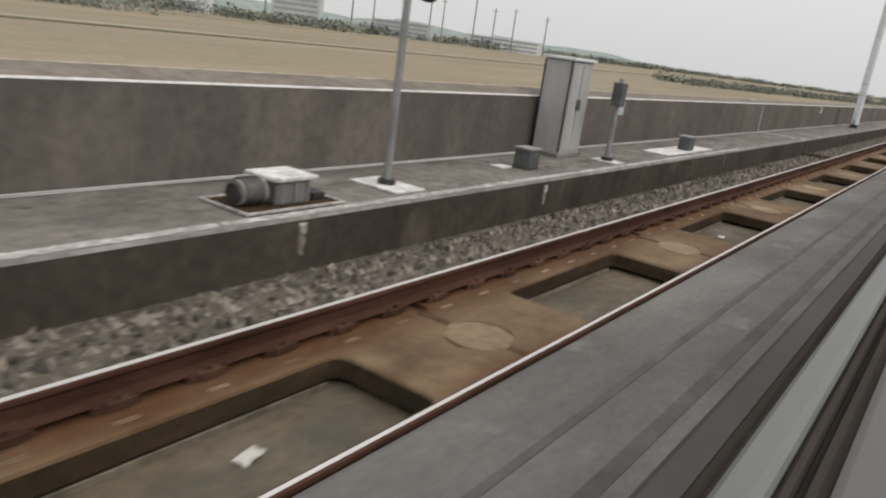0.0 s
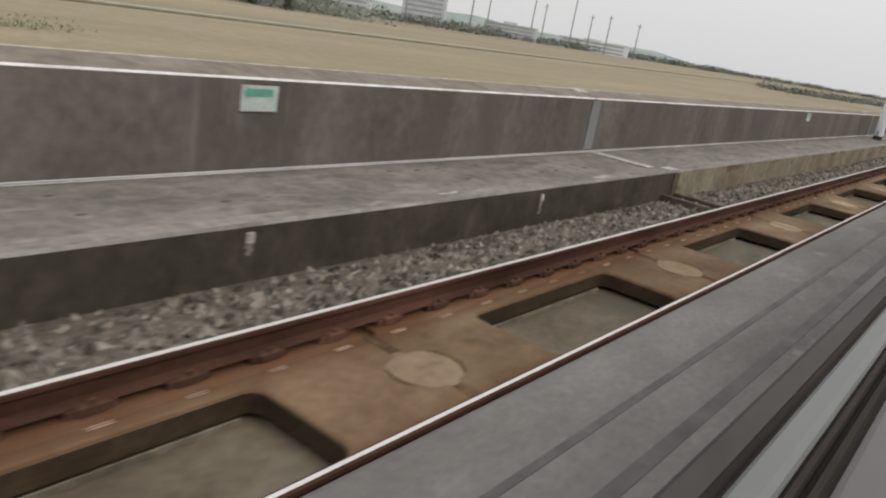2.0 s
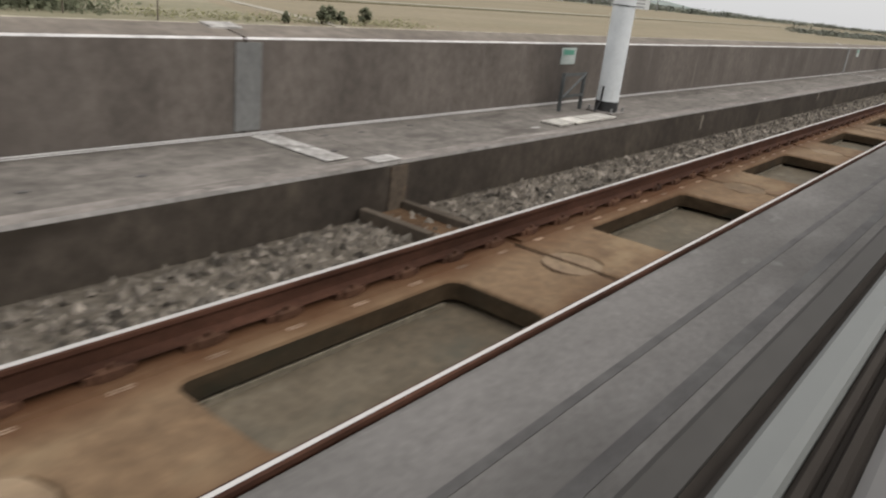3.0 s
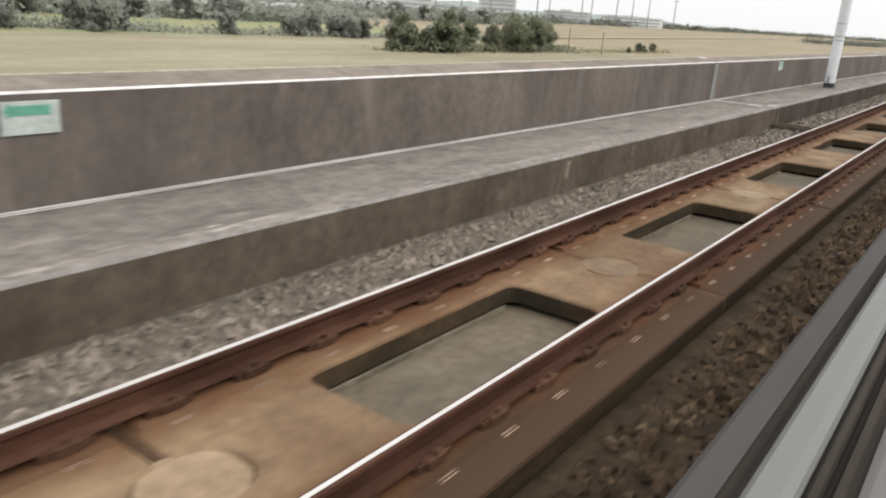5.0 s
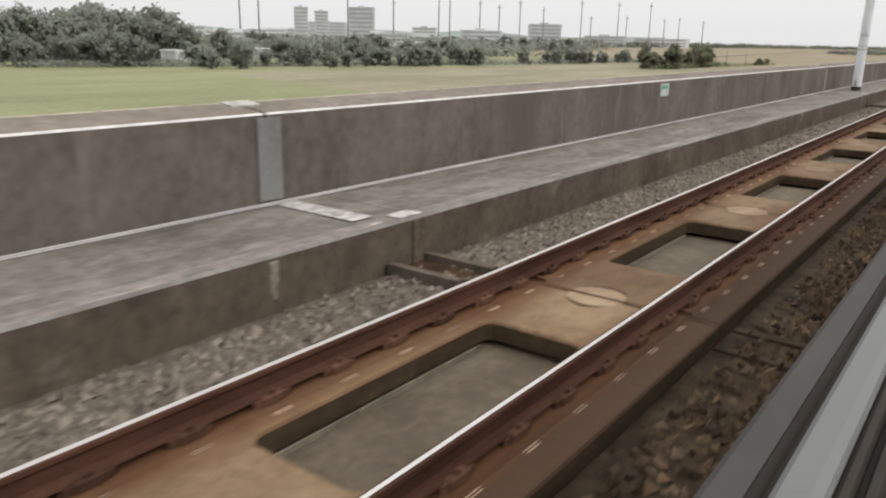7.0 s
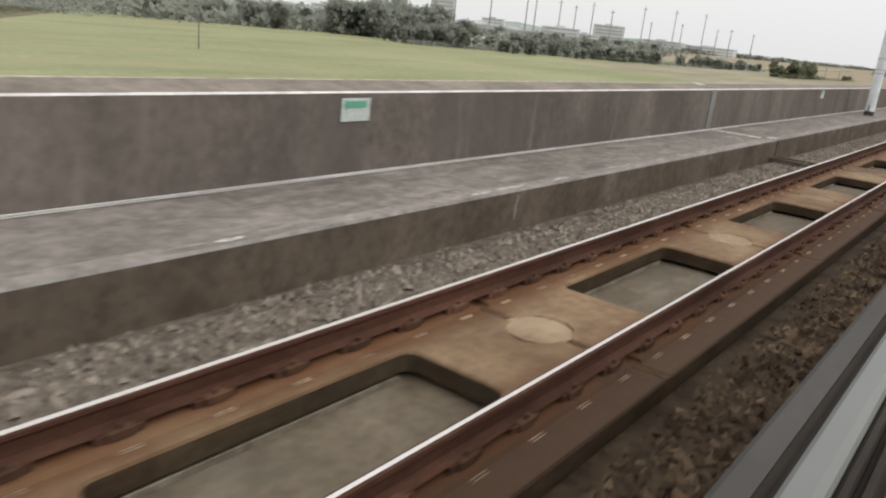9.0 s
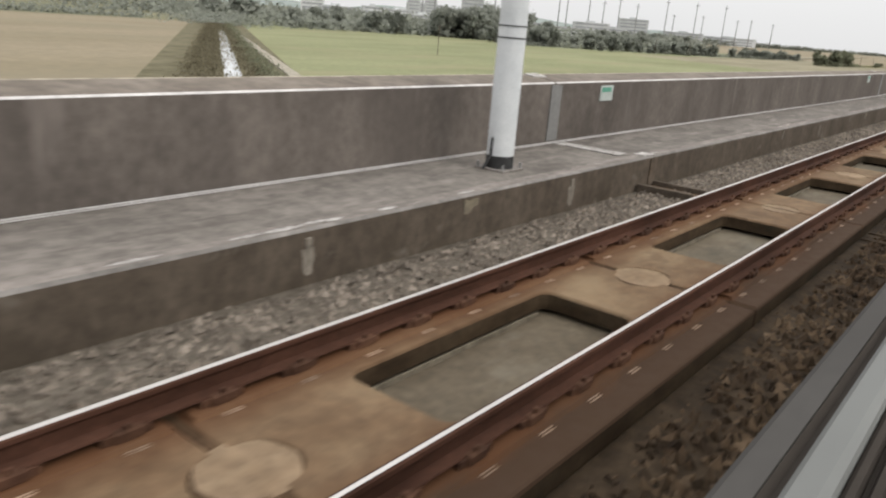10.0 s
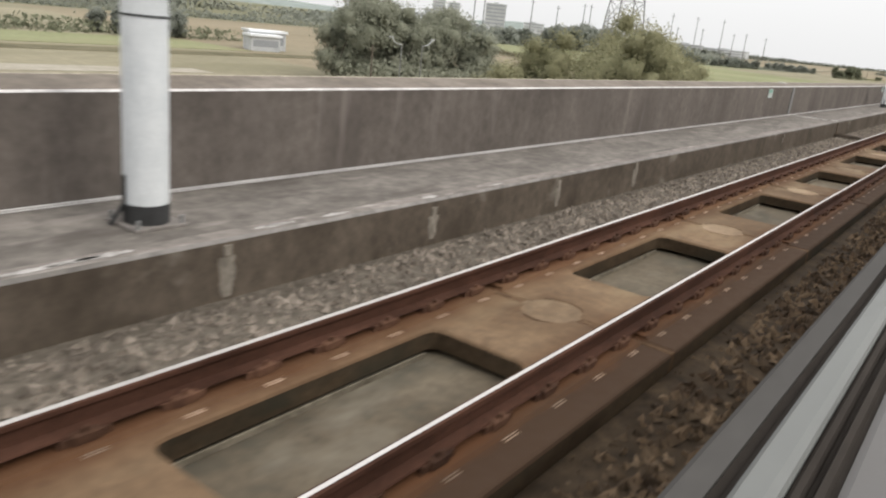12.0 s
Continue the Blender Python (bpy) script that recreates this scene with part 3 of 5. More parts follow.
while x < X1 - 5:
    if x > first and x != -1030:
        copy_thing(slab if -1035 < x < 75 else bare, pose(x * K, MID * K, 0))
    if x > first:
        copy_thing(seal, pose((x - 1.185) * K, MID * K, 0))
        if x in split_at:
            if x > split_at[0]:
                copy_thing(split, pose((x - 1.185) * K, MID * K, 0))
        else:
            copy_thing(stop, pose((x - 1.185 + rng.uniform(-0.012, 0.012)) * K, (MID + rng.uniform(0.004, 0.012)) * K, 0, 0, 0, rng.uniform(0, 360)))
    x += PITCH


# ---- loose stones ----
def stones(name, y0, y1, z, count, size, seed, length=5.0):
    r = random.Random(seed)
    verts, faces = [], []
    dirs = [(1, 0, -0.4), (-1, 0, -0.4), (0, 1, -0.4), (0, -1, -0.4), (0, 0, 0.9)]
    tri = [(0, 2, 4), (2, 1, 4), (1, 3, 4), (3, 0, 4)]
    for _ in range(count):
        c = Vector((r.uniform(0, length), r.uniform(y0, y1), z + r.uniform(-0.008, 0.022)))
        s = size * r.uniform(0.55, 1.5)
        if y1 - c.y < 0.14:
            c.z -= 0.04
        q = Euler((r.uniform(-0.5, 0.5), r.uniform(-0.5, 0.5), r.uniform(0, 6.3))).to_matrix()
        n = len(verts)
        for d in dirs:
            v = c + q @ (Vector(d) * s * r.uniform(0.6, 1.15) + Vector((r.uniform(-1, 1), r.uniform(-1, 1), r.uniform(-1, 1))) * s * 0.25)
            verts.append(v * K)
        faces += [tuple(n + i for i in t) for t in tri]
    me = bpy.data.meshes.new(name)
    me.from_pydata(verts, [], faces)
    return me


def strew(name, meshes, material, x0, x1, label):
    root = tagged(new(name), label, "stones", kind="stuff")
    for me in meshes:
        me.materials.append(material)
    x, i = x0, 0
    while x < x1:
        ob = new("stones", meshes[(i * 7 + i // 3) % len(meshes)])
        ob.parent = root
        put(ob, x)
        x, i = x + 5.0, i + 1


strew("far_stones", [stones("stones", 4.09, KERB_Y - 0.01, BED_Z + 0.012, 800, 0.052, s) for s in (1, 2, 3, 8)], M_STONE, -395, 80,
      "loose grey crushed track stones")
strew("dusted_stones", [stones("stones", 4.09, KERB_Y - 0.01, BED_Z + 0.012, 950, 0.042, s) for s in (11, 12, 13, 18)], M_STONE_TAN, -1060, -396,
      "loose tan-dusted crushed track stones")
strew("near_stones", [stones("stones", 0.32, MID - 1.19, -0.435, 1300, 0.05, s) for s in (4, 5, 6)], M_STONE_DARK, -1060, VEIL_END - 5,
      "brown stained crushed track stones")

# ---- expansion joints: wall cover, walkway cover, trough across the bed ----
def joint_cover():
    root = new("joint_cover")
    part("wall_cover", box(-0.13, 0.21, WALL_Y - 0.02, WALL_Y - 0.002, WALK_Z + 0.05, WALL_Z - 0.05, 0.004), M_COVER, root)
    part("wall_cap", extrude([(WALL_OUT - 0.26, WALL_Z + 0.047), (WALL_OUT - 0.04, WALL_Z + 0.082), (WALL_OUT - 0.04, WALL_Z + 0.1), (WALL_OUT - 0.26, WALL_Z + 0.065)], -0.2, 0.2), M_PAINT, root, "white cap plate")
    part("walkway_cover", box(-0.01, 0.3, KERB_Y + 0.3, WALL_Y - 0.13, WALK_Z + 0.012, WALK_Z + 0.022, 0.004), M_PAINT, root, "pale walkway cover strip")
    part("kerb_cap", box(0.44, 0.82, KERB_Y + 0.03, KERB_Y + 0.24, WALK_Z + 0.004, WALK_Z + 0.018, 0.005), M_PAINT, root, "white kerb cap plate")
    part("kerb_cover", box(0.62, 0.88, KERB_Y - 0.02, KERB_Y - 0.003, BED_Z, WALK_Z - 0.04, 0.004), M_RUST, root, "rusty kerb cover plate")
    bm = bmesh.new()
    block(bm, 0.16, 0.26, MID + 1.2, KERB_Y - 0.03, -0.6, BED_Z + 0.14, 0.01)
    part("upstand", bm, M_KERB_GREY, root)
    part("upstand", box(0.8, 0.9, MID + 1.2, KERB_Y - 0.03, -0.6, BED_Z + 0.12, 0.01), M_KERB_GREY, root)
    part("trough_lid", box(0.26, 0.8, MID + 1.2, KERB_Y - 0.03, -0.6, BED_Z + 0.04), M_SEAL, root)
    return root


jc = tagged(joint_cover(), "pale steel expansion joint cover over wall, walkway and stone bed", "joint cover", "expansion joints")
near_trough = new("joint_trough")
for x in (0.68, 1.22):
    part("upstand", box(x - 0.06, x + 0.06, -1.6, MID - 1.2, -0.6, -0.4, 0.01), M_BED_DARK, near_trough)
part("trough_lid", box(0.74, 1.16, -1.6, MID - 1.2, -0.6, -0.43), M_BED_DARK, near_trough)
tagged(near_trough, "dark concrete expansion joint trough between the tracks", "joint trough", "joint troughs")
seen = [j for j in JOINTS if -1060 < j < 100]
put(jc, seen[0])
put(near_trough, seen[0])
for j in seen[1:]:
    copy_thing(jc, pose(j * K, 0, 0))
    if j < VEIL_END:
        copy_thing(near_trough, pose(j * K, 0, 0))


# ---- exit signs on the parapet ----
def exit_sign():
    root = new("exit_sign")
    part("plate", box(-0.25, 0.25, WALL_Y - 0.02, WALL_Y - 0.003, -0.13, 0.155, 0.006), M_SIGN, root)
    bm = bmesh.new()
    block(bm, -0.17, 0.17, WALL_Y - 0.025, WALL_Y - 0.021, 0.035, 0.12)
    part("green_panel", bm, M_GREEN, root, "green arrow panel")
    bm = bmesh.new()
    for v in ((-0.17, 0.0), (-0.225, 0.0775), (-0.17, 0.155)):
        bm.verts.new((v[0], WALL_Y - 0.0245, v[1]))
    bm.faces.new(bm.verts[:])
    part("arrow_tip", bm, M_GREEN, root)
    return root


sign = tagged(exit_sign(), "white exit sign with a green arrow panel on the parapet", "exit sign", "exit signs")
SIGNS = [-35.1 - 25.0 * i for i in range(-3, 39)]
put(sign, SIGNS[0], 0, 1.03)
NUDGE = {-285: 0.43, -860: 0.48, -985: 0.5, -160: 0.15, -735: 0.3, -435: -0.5}
for x in SIGNS[1:]:
    x += NUDGE.get(round(x), 0.0)
    copy_thing(sign, pose(x * K, 0, 1.03 * K))


# ---- poles ----
POLE_Y = 5.78


def pole_parts(root, height=8.5):
    bm = bmesh.new()
    tube(bm, (0, 0, 0.2), (0, 0, height), 0.19, 0.165, 24)
    part("shaft", bm, M_WHITE, root)
    bm = bmesh.new()
    tube(bm, (0, 0, 0.03), (0, 0, 0.2), 0.195, 0.195, 24)
    part("base_band", bm, M_BLACK, root, "black painted base")
    part("base_plate", box(-0.25, 0.25, -0.25, 0.25, 0.0, 0.03, 0.008), M_HOUSING, root)
    for x in (-0.21, 0.21):
        for y in (-0.21, 0.21):
            part("bolt", tube(bmesh.new(), (x, y, 0.03), (x, y, 0.1), 0.018, sides=8), M_STEEL, root)
    for z in (1.75, 1.9, 2.35):
        part("clamp_band", tube(bmesh.new(), (0, 0, z), (0, 0, z + 0.018), 0.193, sides=20), M_DARK_STEEL, root)
    part("earth_lead", tube(tube(bmesh.new(), (-0.2, 0.02, 0.2), (-0.3, 0.06, 0.02), 0.02, sides=8), (-0.2, 0.02, 0.2), (-0.19, 0.02, 0.45), 0.02, sides=8), M_BLACK, root)


white_pole = new("catenary_pole")
pole_parts(white_pole)
tagged(white_pole, "white tubular catenary pole with a black base band", "pole", "catenary poles")
POLES = [154.0, 100.0, 45.5, -9.5, -69.9, -124.6, -179.9, -235.1, -283.6, -333.0, -381.0, -428.7, -484.8, -539.8, -595.0, -650.0, -705.0, -760.2, -814.8,
         -859.7, -887.9, -894.6, -899.7, -904.4, -910.6, -939.8, -983.5, -1035.0]
put(white_pole, POLES[0], POLE_Y, WALK_Z)
for x in POLES[1:]:
    copy_thing(white_pole, pose(x * K, POLE_Y * K, WALK_Z * K))

# ---- equipment on the walkway and in the track ----
def pad(name, x, y, w, d, label, turn=0.0):
    return tagged(put(part(name, box(-w / 2, w / 2, -d / 2, d / 2, 0.0, 0.03, 0.006), M_MORTAR), x, y, WALK_Z + 0.004, turn), label, "base pad", "base pads")


def signal_post(x, y, head):
    root = thing("signal_post", x, y, WALK_Z + 0.034, "thin grey steel signal post on a pale pad", "signal post", "signal posts")
    part("post", tube(bmesh.new(), (0, 0, 0), (0, 0, 2.52 if head else 1.5), 0.05, 0.045, 12), M_STEEL, root)
    part("foot", tube(bmesh.new(), (0, 0, 0), (0, 0, 0.06), 0.11, sides=12), M_BLACK, root)
    if head:
        lamp = part("lamp_head", tube(bmesh.new(), (0.1, 0, 2.3), (0.36, 0, 2.3), 0.13, sides=16), M_BLACK, root, "round dark signal head")
        part("hood", tube(bmesh.new(), (0.36, 0, 2.3), (0.42, 0, 2.3), 0.145, sides=16), M_DARK_STEEL, lamp)
        part("arm", box(-0.04, 0.12, -0.03, 0.03, 2.26, 2.34), M_DARK_STEEL, root)
    else:
        part("box", box(-0.12, 0.12, -0.09, 0.09, 1.0, 1.42, 0.01), M_DARK_STEEL, root, "dark control box")
    return root


def cabinet(x, y):
    root = thing("equipment_cabinet", x, y, WALK_Z + 0.01, "tall grey steel equipment cabinet with a white lid", "cabinet", "equipment cabinets")
    part("body", box(-0.42, 0.42, -0.27, 0.27, 0.06, 1.72, 0.015), M_CABINET, root)
    part("lid", box(-0.47, 0.47, -0.32, 0.32, 1.72, 1.77, 0.012), M_WHITE, root, "white overhanging lid")
    part("plinth", box(-0.44, 0.44, -0.29, 0.29, 0.0, 0.06, 0.006), M_HOUSING, root)
    for y in (-0.275, 0.255):
        part("edge_seal", box(-0.435, -0.405, y, y + 0.025, 0.1, 1.7), M_BLACK, root, "black edge seal")
    for s in (-1, 1):
        a, b = sorted((s * 0.01, s * 0.38))
        d = part("door", box(a, b, -0.285, -0.271, 0.12, 1.66, 0.006), M_CABINET, root)
        part("handle", box(s * 0.05 - 0.012, s * 0.05 + 0.012, -0.31, -0.286, 0.85, 1.05, 0.004), M_BLACK, d)
    return root


def machine_box(x, y, turn=0.0):
    root = thing("point_machine", x, y, WALK_Z + 0.01, "white topped machine box in a sunken pit on the walkway", "machine box", "machine boxes", turn=turn)
    rim = bmesh.new()
    for a in ((-0.66, 0.66, -0.36, -0.325), (-0.66, 0.66, 0.325, 0.36), (-0.66, -0.625, -0.325, 0.325), (0.625, 0.66, -0.325, 0.325)):
        block(rim, *a, 0.0, 0.026, 0.004)
    part("pit_rim", rim, M_PAINT, root, "pale pit rim")
    part("pit_floor", box(-0.625, 0.625, -0.325, 0.325, 0.0, 0.01), M_SEAL, root)
    part("casing", box(-0.16, 0.3, -0.2, 0.2, 0.01, 0.25, 0.03), M_COVER, root)
    for x in (-0.1, 0.07, 0.24):
        part("rib", box(x - 0.012, x + 0.012, -0.215, -0.2, 0.03, 0.23), M_STEEL, root)
    part("lid", box(-0.22, 0.36, -0.24, 0.24, 0.25, 0.3, 0.025), M_MORTAR, root, "white lid")
    part("motor", tube(bmesh.new(), (-0.53, -0.02, 0.14), (-0.22, -0.02, 0.14), 0.125, 0.135, 16), M_HOUSING, root, "rounded brown-grey motor case")
    for x in (-0.48, -0.42, -0.36, -0.3):
        part("fin", tube(bmesh.new(), (x, -0.02, 0.14), (x + 0.018, -0.02, 0.14), 0.15, sides=16), M_DARK_STEEL, root)
    part("end_cap", tube(bmesh.new(), (-0.57, -0.02, 0.14), (-0.53, -0.02, 0.14), 0.1, sides=14), M_BLACK, root)
    part("rod", tube(bmesh.new(), (0.3, -0.05, 0.12), (0.58, 0.02, 0.05), 0.035, sides=8), M_BLACK, root)
    part("bracket", box(0.38, 0.56, -0.16, 0.12, 0.01, 0.09, 0.02), M_BLACK, root)


def cover_field(x, y, nx, ny, w, d):
    """Cover slabs lifted over a cable pit, each with two dark lifting slots."""
    root = thing("pit_cover", x, y, WALK_Z + 0.006, "pale slotted concrete cover slabs over a cable pit", "pit cover", "pit covers")
    for i in range(nx):
        for j in range(ny):
            px, py = (i - (nx - 1) / 2) * w, (j - (ny - 1) / 2) * d
            s = part("cover_slab", box(px - w / 2 + 0.008, px + w / 2 - 0.008, py - d / 2 + 0.008, py + d / 2 - 0.008, 0.0, 0.026 + 0.006 * rng.random(), 0.005), M_PANEL, root)
            part("lifting_slot", box(px - 0.06, px + 0.06, py - 0.02, py + 0.02, 0.02, 0.034), M_BLACK, s)


def housing(x, y, w, h):
    root = thing("equipment_housing", x, y, WALK_Z + 0.01, "tall brown-grey concrete equipment housing with a pale lid", "housing", "equipment housings")
    part("body", box(-w / 2, w / 2, -0.25, 0.25, 0.0, h, 0.02), M_HOUSING, root)
    part("lid", box(-w / 2 - 0.05, w / 2 + 0.05, -0.3, 0.3, h, h + 0.04, 0.01), M_STEEL, root, "grey steel lid")
    part("top_box", box(-0.12, 0.16, -0.14, 0.14, h + 0.05, h + 0.3, 0.02), M_DARK_STEEL, root)
    part("cap_block", box(-w * 0.35, w * 0.35, -0.2, 0.2, h + 0.3, h + 0.36, 0.01), M_STEEL, root)
    part("aerial", tube(tube(bmesh.new(), (0.1, 0, h + 0.24), (0.75, 0, h + 0.3), 0.02, sides=8), (0.1, 0.1, h + 0.18), (0.6, 0.1, h + 0.22), 0.02, sides=8), M_STEEL, root)
    pad("base_pad", x + (w / 2 + 0.36 if x < -400 else -w / 2 - 0.42), y - 0.12, 0.75, 0.4, "pale mortar patch beside the housing")


signal_post(5.8, 5.68, True)
pad("base_pad", 5.8, 5.66, 0.55, 0.75, "pale mortar pad under the signal post")
cabinet(11.45, 6.33)
signal_post(12.0, 5.52, False)
pad("base_pad", 12.0, 5.5, 0.4, 0.5, "pale mortar pad under the short post")
machine_box(3.95, 5.6)
pad("base_pad", 16.4, 5.62, 3.2, 0.6, "pale mortar pad on the walkway")
for x, y, low in ((16.6, 5.55, 0.034), (9.3, 5.72, 0.01), (-921.4, 5.72, 0.01)):
    root = thing("ground_box", x, y, WALK_Z + low, "small dark steel connection box on the walkway", "equipment box", "ground boxes")
    part("case", box(-0.17, 0.17, -0.14, 0.14, 0.0, 0.3, 0.02), M_DARK_STEEL, root)
    part("lid", box(-0.19, 0.19, -0.16, 0.16, 0.3, 0.33, 0.01), M_STEEL, root)
    part("conduit", tube(bmesh.new(), (0.17, 0.0, 0.05), (0.45, 0.08, 0.02), 0.025, sides=8), M_BLACK, root)
for x in (8.85, -921.9):
    pad("base_pad", x, 5.9, 0.3, 0.22, "pale mortar patch beside the connection box")
cover_field(-13.6, 6.0, 4, 3, 0.42, 0.34)
signal_post(-924.6, 5.5, True)
pad("base_pad", -924.6, 5.5, 0.55, 0.75, "pale mortar pad under the signal post")
cabinet(-919.0, 6.15)
signal_post(-918.2, 5.45, False)
pad("base_pad", -918.2, 5.45, 0.5, 0.5, "pale mortar pad under the short post")
machine_box(-926.3, 5.6)
machine_box(-928.5, 5.65)
housing(-204.6, 5.8, 0.45, 2.6)
housing(-299.4, 5.55, 0.68, 1.75)
housing(-458.8, 5.6, 0.8, 1.75)
cover_field(-582.0, 5.66, 7, 2, 0.49, 0.38)
cover_field(-587.7, 5.8, 3, 2, 0.49, 0.4)

# box hung beside one pole
root = thing("pole_box", -178.7, POLE_Y + 0.05, WALK_Z + 0.01, "grey transformer box on a bent leg beside a pole", "equipment box")
part("box", box(-0.42, 0.5, -0.2, 0.2, 1.0, 1.55, 0.02), M_CABINET, root)
part("shelf", box(-0.5, 0.52, -0.24, 0.24, 0.94, 0.99, 0.006), M_WHITE, root)
part("lid", box(-0.46, 0.54, -0.24, 0.24, 1.55, 1.59, 0.008), M_STEEL, root)
part("leg", tube(tube(bmesh.new(), (0.1, 0, 0.94), (0.05, 0, 0.45), 0.06, sides=10), (0.05, 0, 0.45), (0.2, 0, 0.0), 0.06, sides=10), M_DARK_STEEL, root)

# thin posts at the switching station
for x, y, r in ((-902.0, 5.72, 0.085), (-891.2, 5.86, 0.06), (-907.7, 5.74, 0.08)):
    root = thing("steel_post", x, y, WALK_Z + 0.01, "thin rusty-footed steel post on the walkway", "post", "steel posts")
    part("shaft", tube(bmesh.new(), (0, 0, 0.12), (0, 0, 2.66), r, sides=12), M_HOUSING, root)
    part("foot", tube(bmesh.new(), (0, 0, 0.0), (0, 0, 0.12), r + 0.012, sides=12), M_RAIL, root, "rusty foot")

# short round posts with pale caps
for x, y, h in ((-917.8, 5.42, 1.52), (-917.6, 5.98, 1.34)):
    root = thing("short_post", x, y, WALK_Z + 0.01, "short round steel post with a pale cap", "post", "short posts")
    part("shaft", tube(bmesh.new(), (0, 0, 0), (0, 0, h), 0.075, sides=14), M_STEEL, root)
    part("cap", tube(bmesh.new(), (0, 0, h), (0, 0, h + 0.03), 0.085, sides=14), M_WHITE, root, "pale cap")
    part("foot", tube(bmesh.new(), (0, 0, 0), (0, 0, 0.05), 0.13, sides=14), M_BLACK, root)

# pale cover panels laid along the walkway at the switching station
panel_meshes = [part("cover_panel", box(0, 0.47, 0, d, 0, 0.022, 0.005), M_PANEL) for d in (0.36, 0.4, 0.3)]
for row_no, y in enumerate((5.12, 5.51, 6.06)):
    base = panel_meshes[row_no]
    i = 0
    for k in range(49):
        x = -910.6 + 0.5 * k
        if any(abs(x + 0.23 - p) < 0.48 and y > 5.4 for p in POLES) or abs(x + 0.23 + 897) < 0.5:
            continue
        if rng.random() < (0.03, 0.08, 0.3)[row_no]:
            continue
        ob = base if i == 0 else new("cover_panel", base.data)
        i += 1
        put(ob, x + rng.uniform(-0.015, 0.015), y + rng.uniform(-0.01, 0.015), WALK_Z + 0.008 + rng.uniform(0, 0.006), rng.uniform(-1.2, 1.2))
        tagged(ob, "pale concrete cable trough cover panel", "cover panel", "cover panels")


# switchgear frame behind the parapet
def lattice(bm, x, y, z0, z1, w0, w1):
    for a in (-1, 1):
        tube(bm, (x + a * w0, y, z0), (x + a * w1, y, z1), 0.045, sides=6)
    n = 5
    for i in range(n):
        t0, t1 = i / n, (i + 1) / n
        p = [w0 + (w1 - w0) * t for t in (t0, t1)]
        s = 1 if i % 2 else -1
        tube(bm, (x + s * p[0], y, z0 + (z1 - z0) * t0), (x - s * p[1], y, z0 + (z1 - z0) * t1), 0.03, sides=5)
        tube(bm, (x - p[1], y, z0 + (z1 - z0) * t1), (x + p[1], y, z0 + (z1 - z0) * t1), 0.03, sides=5)


root = thing("switchgear_frame", 0, 0, 0, "dark lattice steel legs of switchgear standing behind the parapet", "steel frame")
for x, top in ((-909.35, 5.2), (-907.0, 5.2), (-903.1, 5.2), (-893.1, 5.2), (-890.3, 5.2), (-887.2, 5.2)):
    bm = bmesh.new()
    lattice(bm, x, 7.6, -0.62, top, 0.3, 0.2)
    part("lattice_leg", bm, M_DARK_STEEL, root)
    bm = bmesh.new()
    tube(bm, (x + 0.1, 7.6, 1.9), (x + 0.75, 7.4, 3.3), 0.05, sides=8)
    part("brace", bm, M_DARK_STEEL, root)
for xa, xb in ((-910.6, -899.4), (-894.6, -887.0)):
    root = thing("gantry_beam", 0, 0, 0, "grey steel channel beam carried by poles and thin posts", "steel beam", "gantry beams")
    bm = bmesh.new()
    block(bm, xa, xb, POLE_Y + 0.2, POLE_Y + 0.34, 2.9, 2.93)
    block(bm, xa, xb, POLE_Y + 0.2, POLE_Y + 0.22, 2.93, 3.08)
    block(bm, xa, xb, POLE_Y + 0.32, POLE_Y + 0.34, 2.93, 3.08)
    part("channel", bm, M_STEEL, root)
    part("channel", box(xa, xb, POLE_Y - 0.3, POLE_Y - 0.2, 2.92, 3.06, 0.008), M_STEEL, root)
    k = xa + 0.4
    while k < xb:
        part("cross_tie", box(k, k + 0.08, POLE_Y - 0.3, POLE_Y + 0.34, 3.06, 3.1), M_DARK_STEEL, root)
        if int(k) % 2:
            ins = tube(tube(bmesh.new(), (k, POLE_Y + 0.28, 3.1), (k, POLE_Y + 0.28, 3.7), 0.06, 0.045, 12), (k, POLE_Y + 0.28, 3.4), (k, POLE_Y + 0.28, 3.44), 0.1, sides=12)
            part("insulator", ins, M_HOUSING, root, "brown ribbed insulator")
        k += 1.9
    # jumper leads sagging up from the beam
    for k in (xa + 1.2, xb - 1.6, xb - 0.7):
        bm = bmesh.new()
        pts = [(k + 1.1 * s, POLE_Y + 0.28 + 0.3 * s, 3.5 + 2.2 * s * s) for s in (0, 0.25, 0.5, 0.75, 1.0)]
        for p, q in zip(pts, pts[1:]):
            tube(bm, p, q, 0.022, sides=6)
        part("jumper_lead", bm, M_BLACK, root)

# plates carried by some poles
for x in (-894.6, -904.4):
    root = thing("pole_bracket", x + 0.3, POLE_Y, WALK_Z, "small grey bracket plate clamped on a pole", "bracket", "pole brackets")
    part("plate", box(-0.5, 0.45, -0.24, 0.24, 1.34, 1.38, 0.006), M_STEEL, root)
    part("box", box(-0.05, 0.36, -0.2, 0.2, 1.02, 1.34, 0.012), M_CABINET, root)
for x in (-428.7, -760.2, -539.8):
    root = thing("pole_bracket", x + 0.35, POLE_Y, WALK_Z, "small dark fitting clamped high on a pole", "bracket", "pole brackets")
    part("arm", box(-0.2, 0.12, -0.03, 0.03, 2.2, 2.26, 0.006), M_DARK_STEEL, root)
    part("box", box(0.04, 0.22, -0.1, 0.1, 2.02, 2.42, 0.01), M_DARK_STEEL, root)

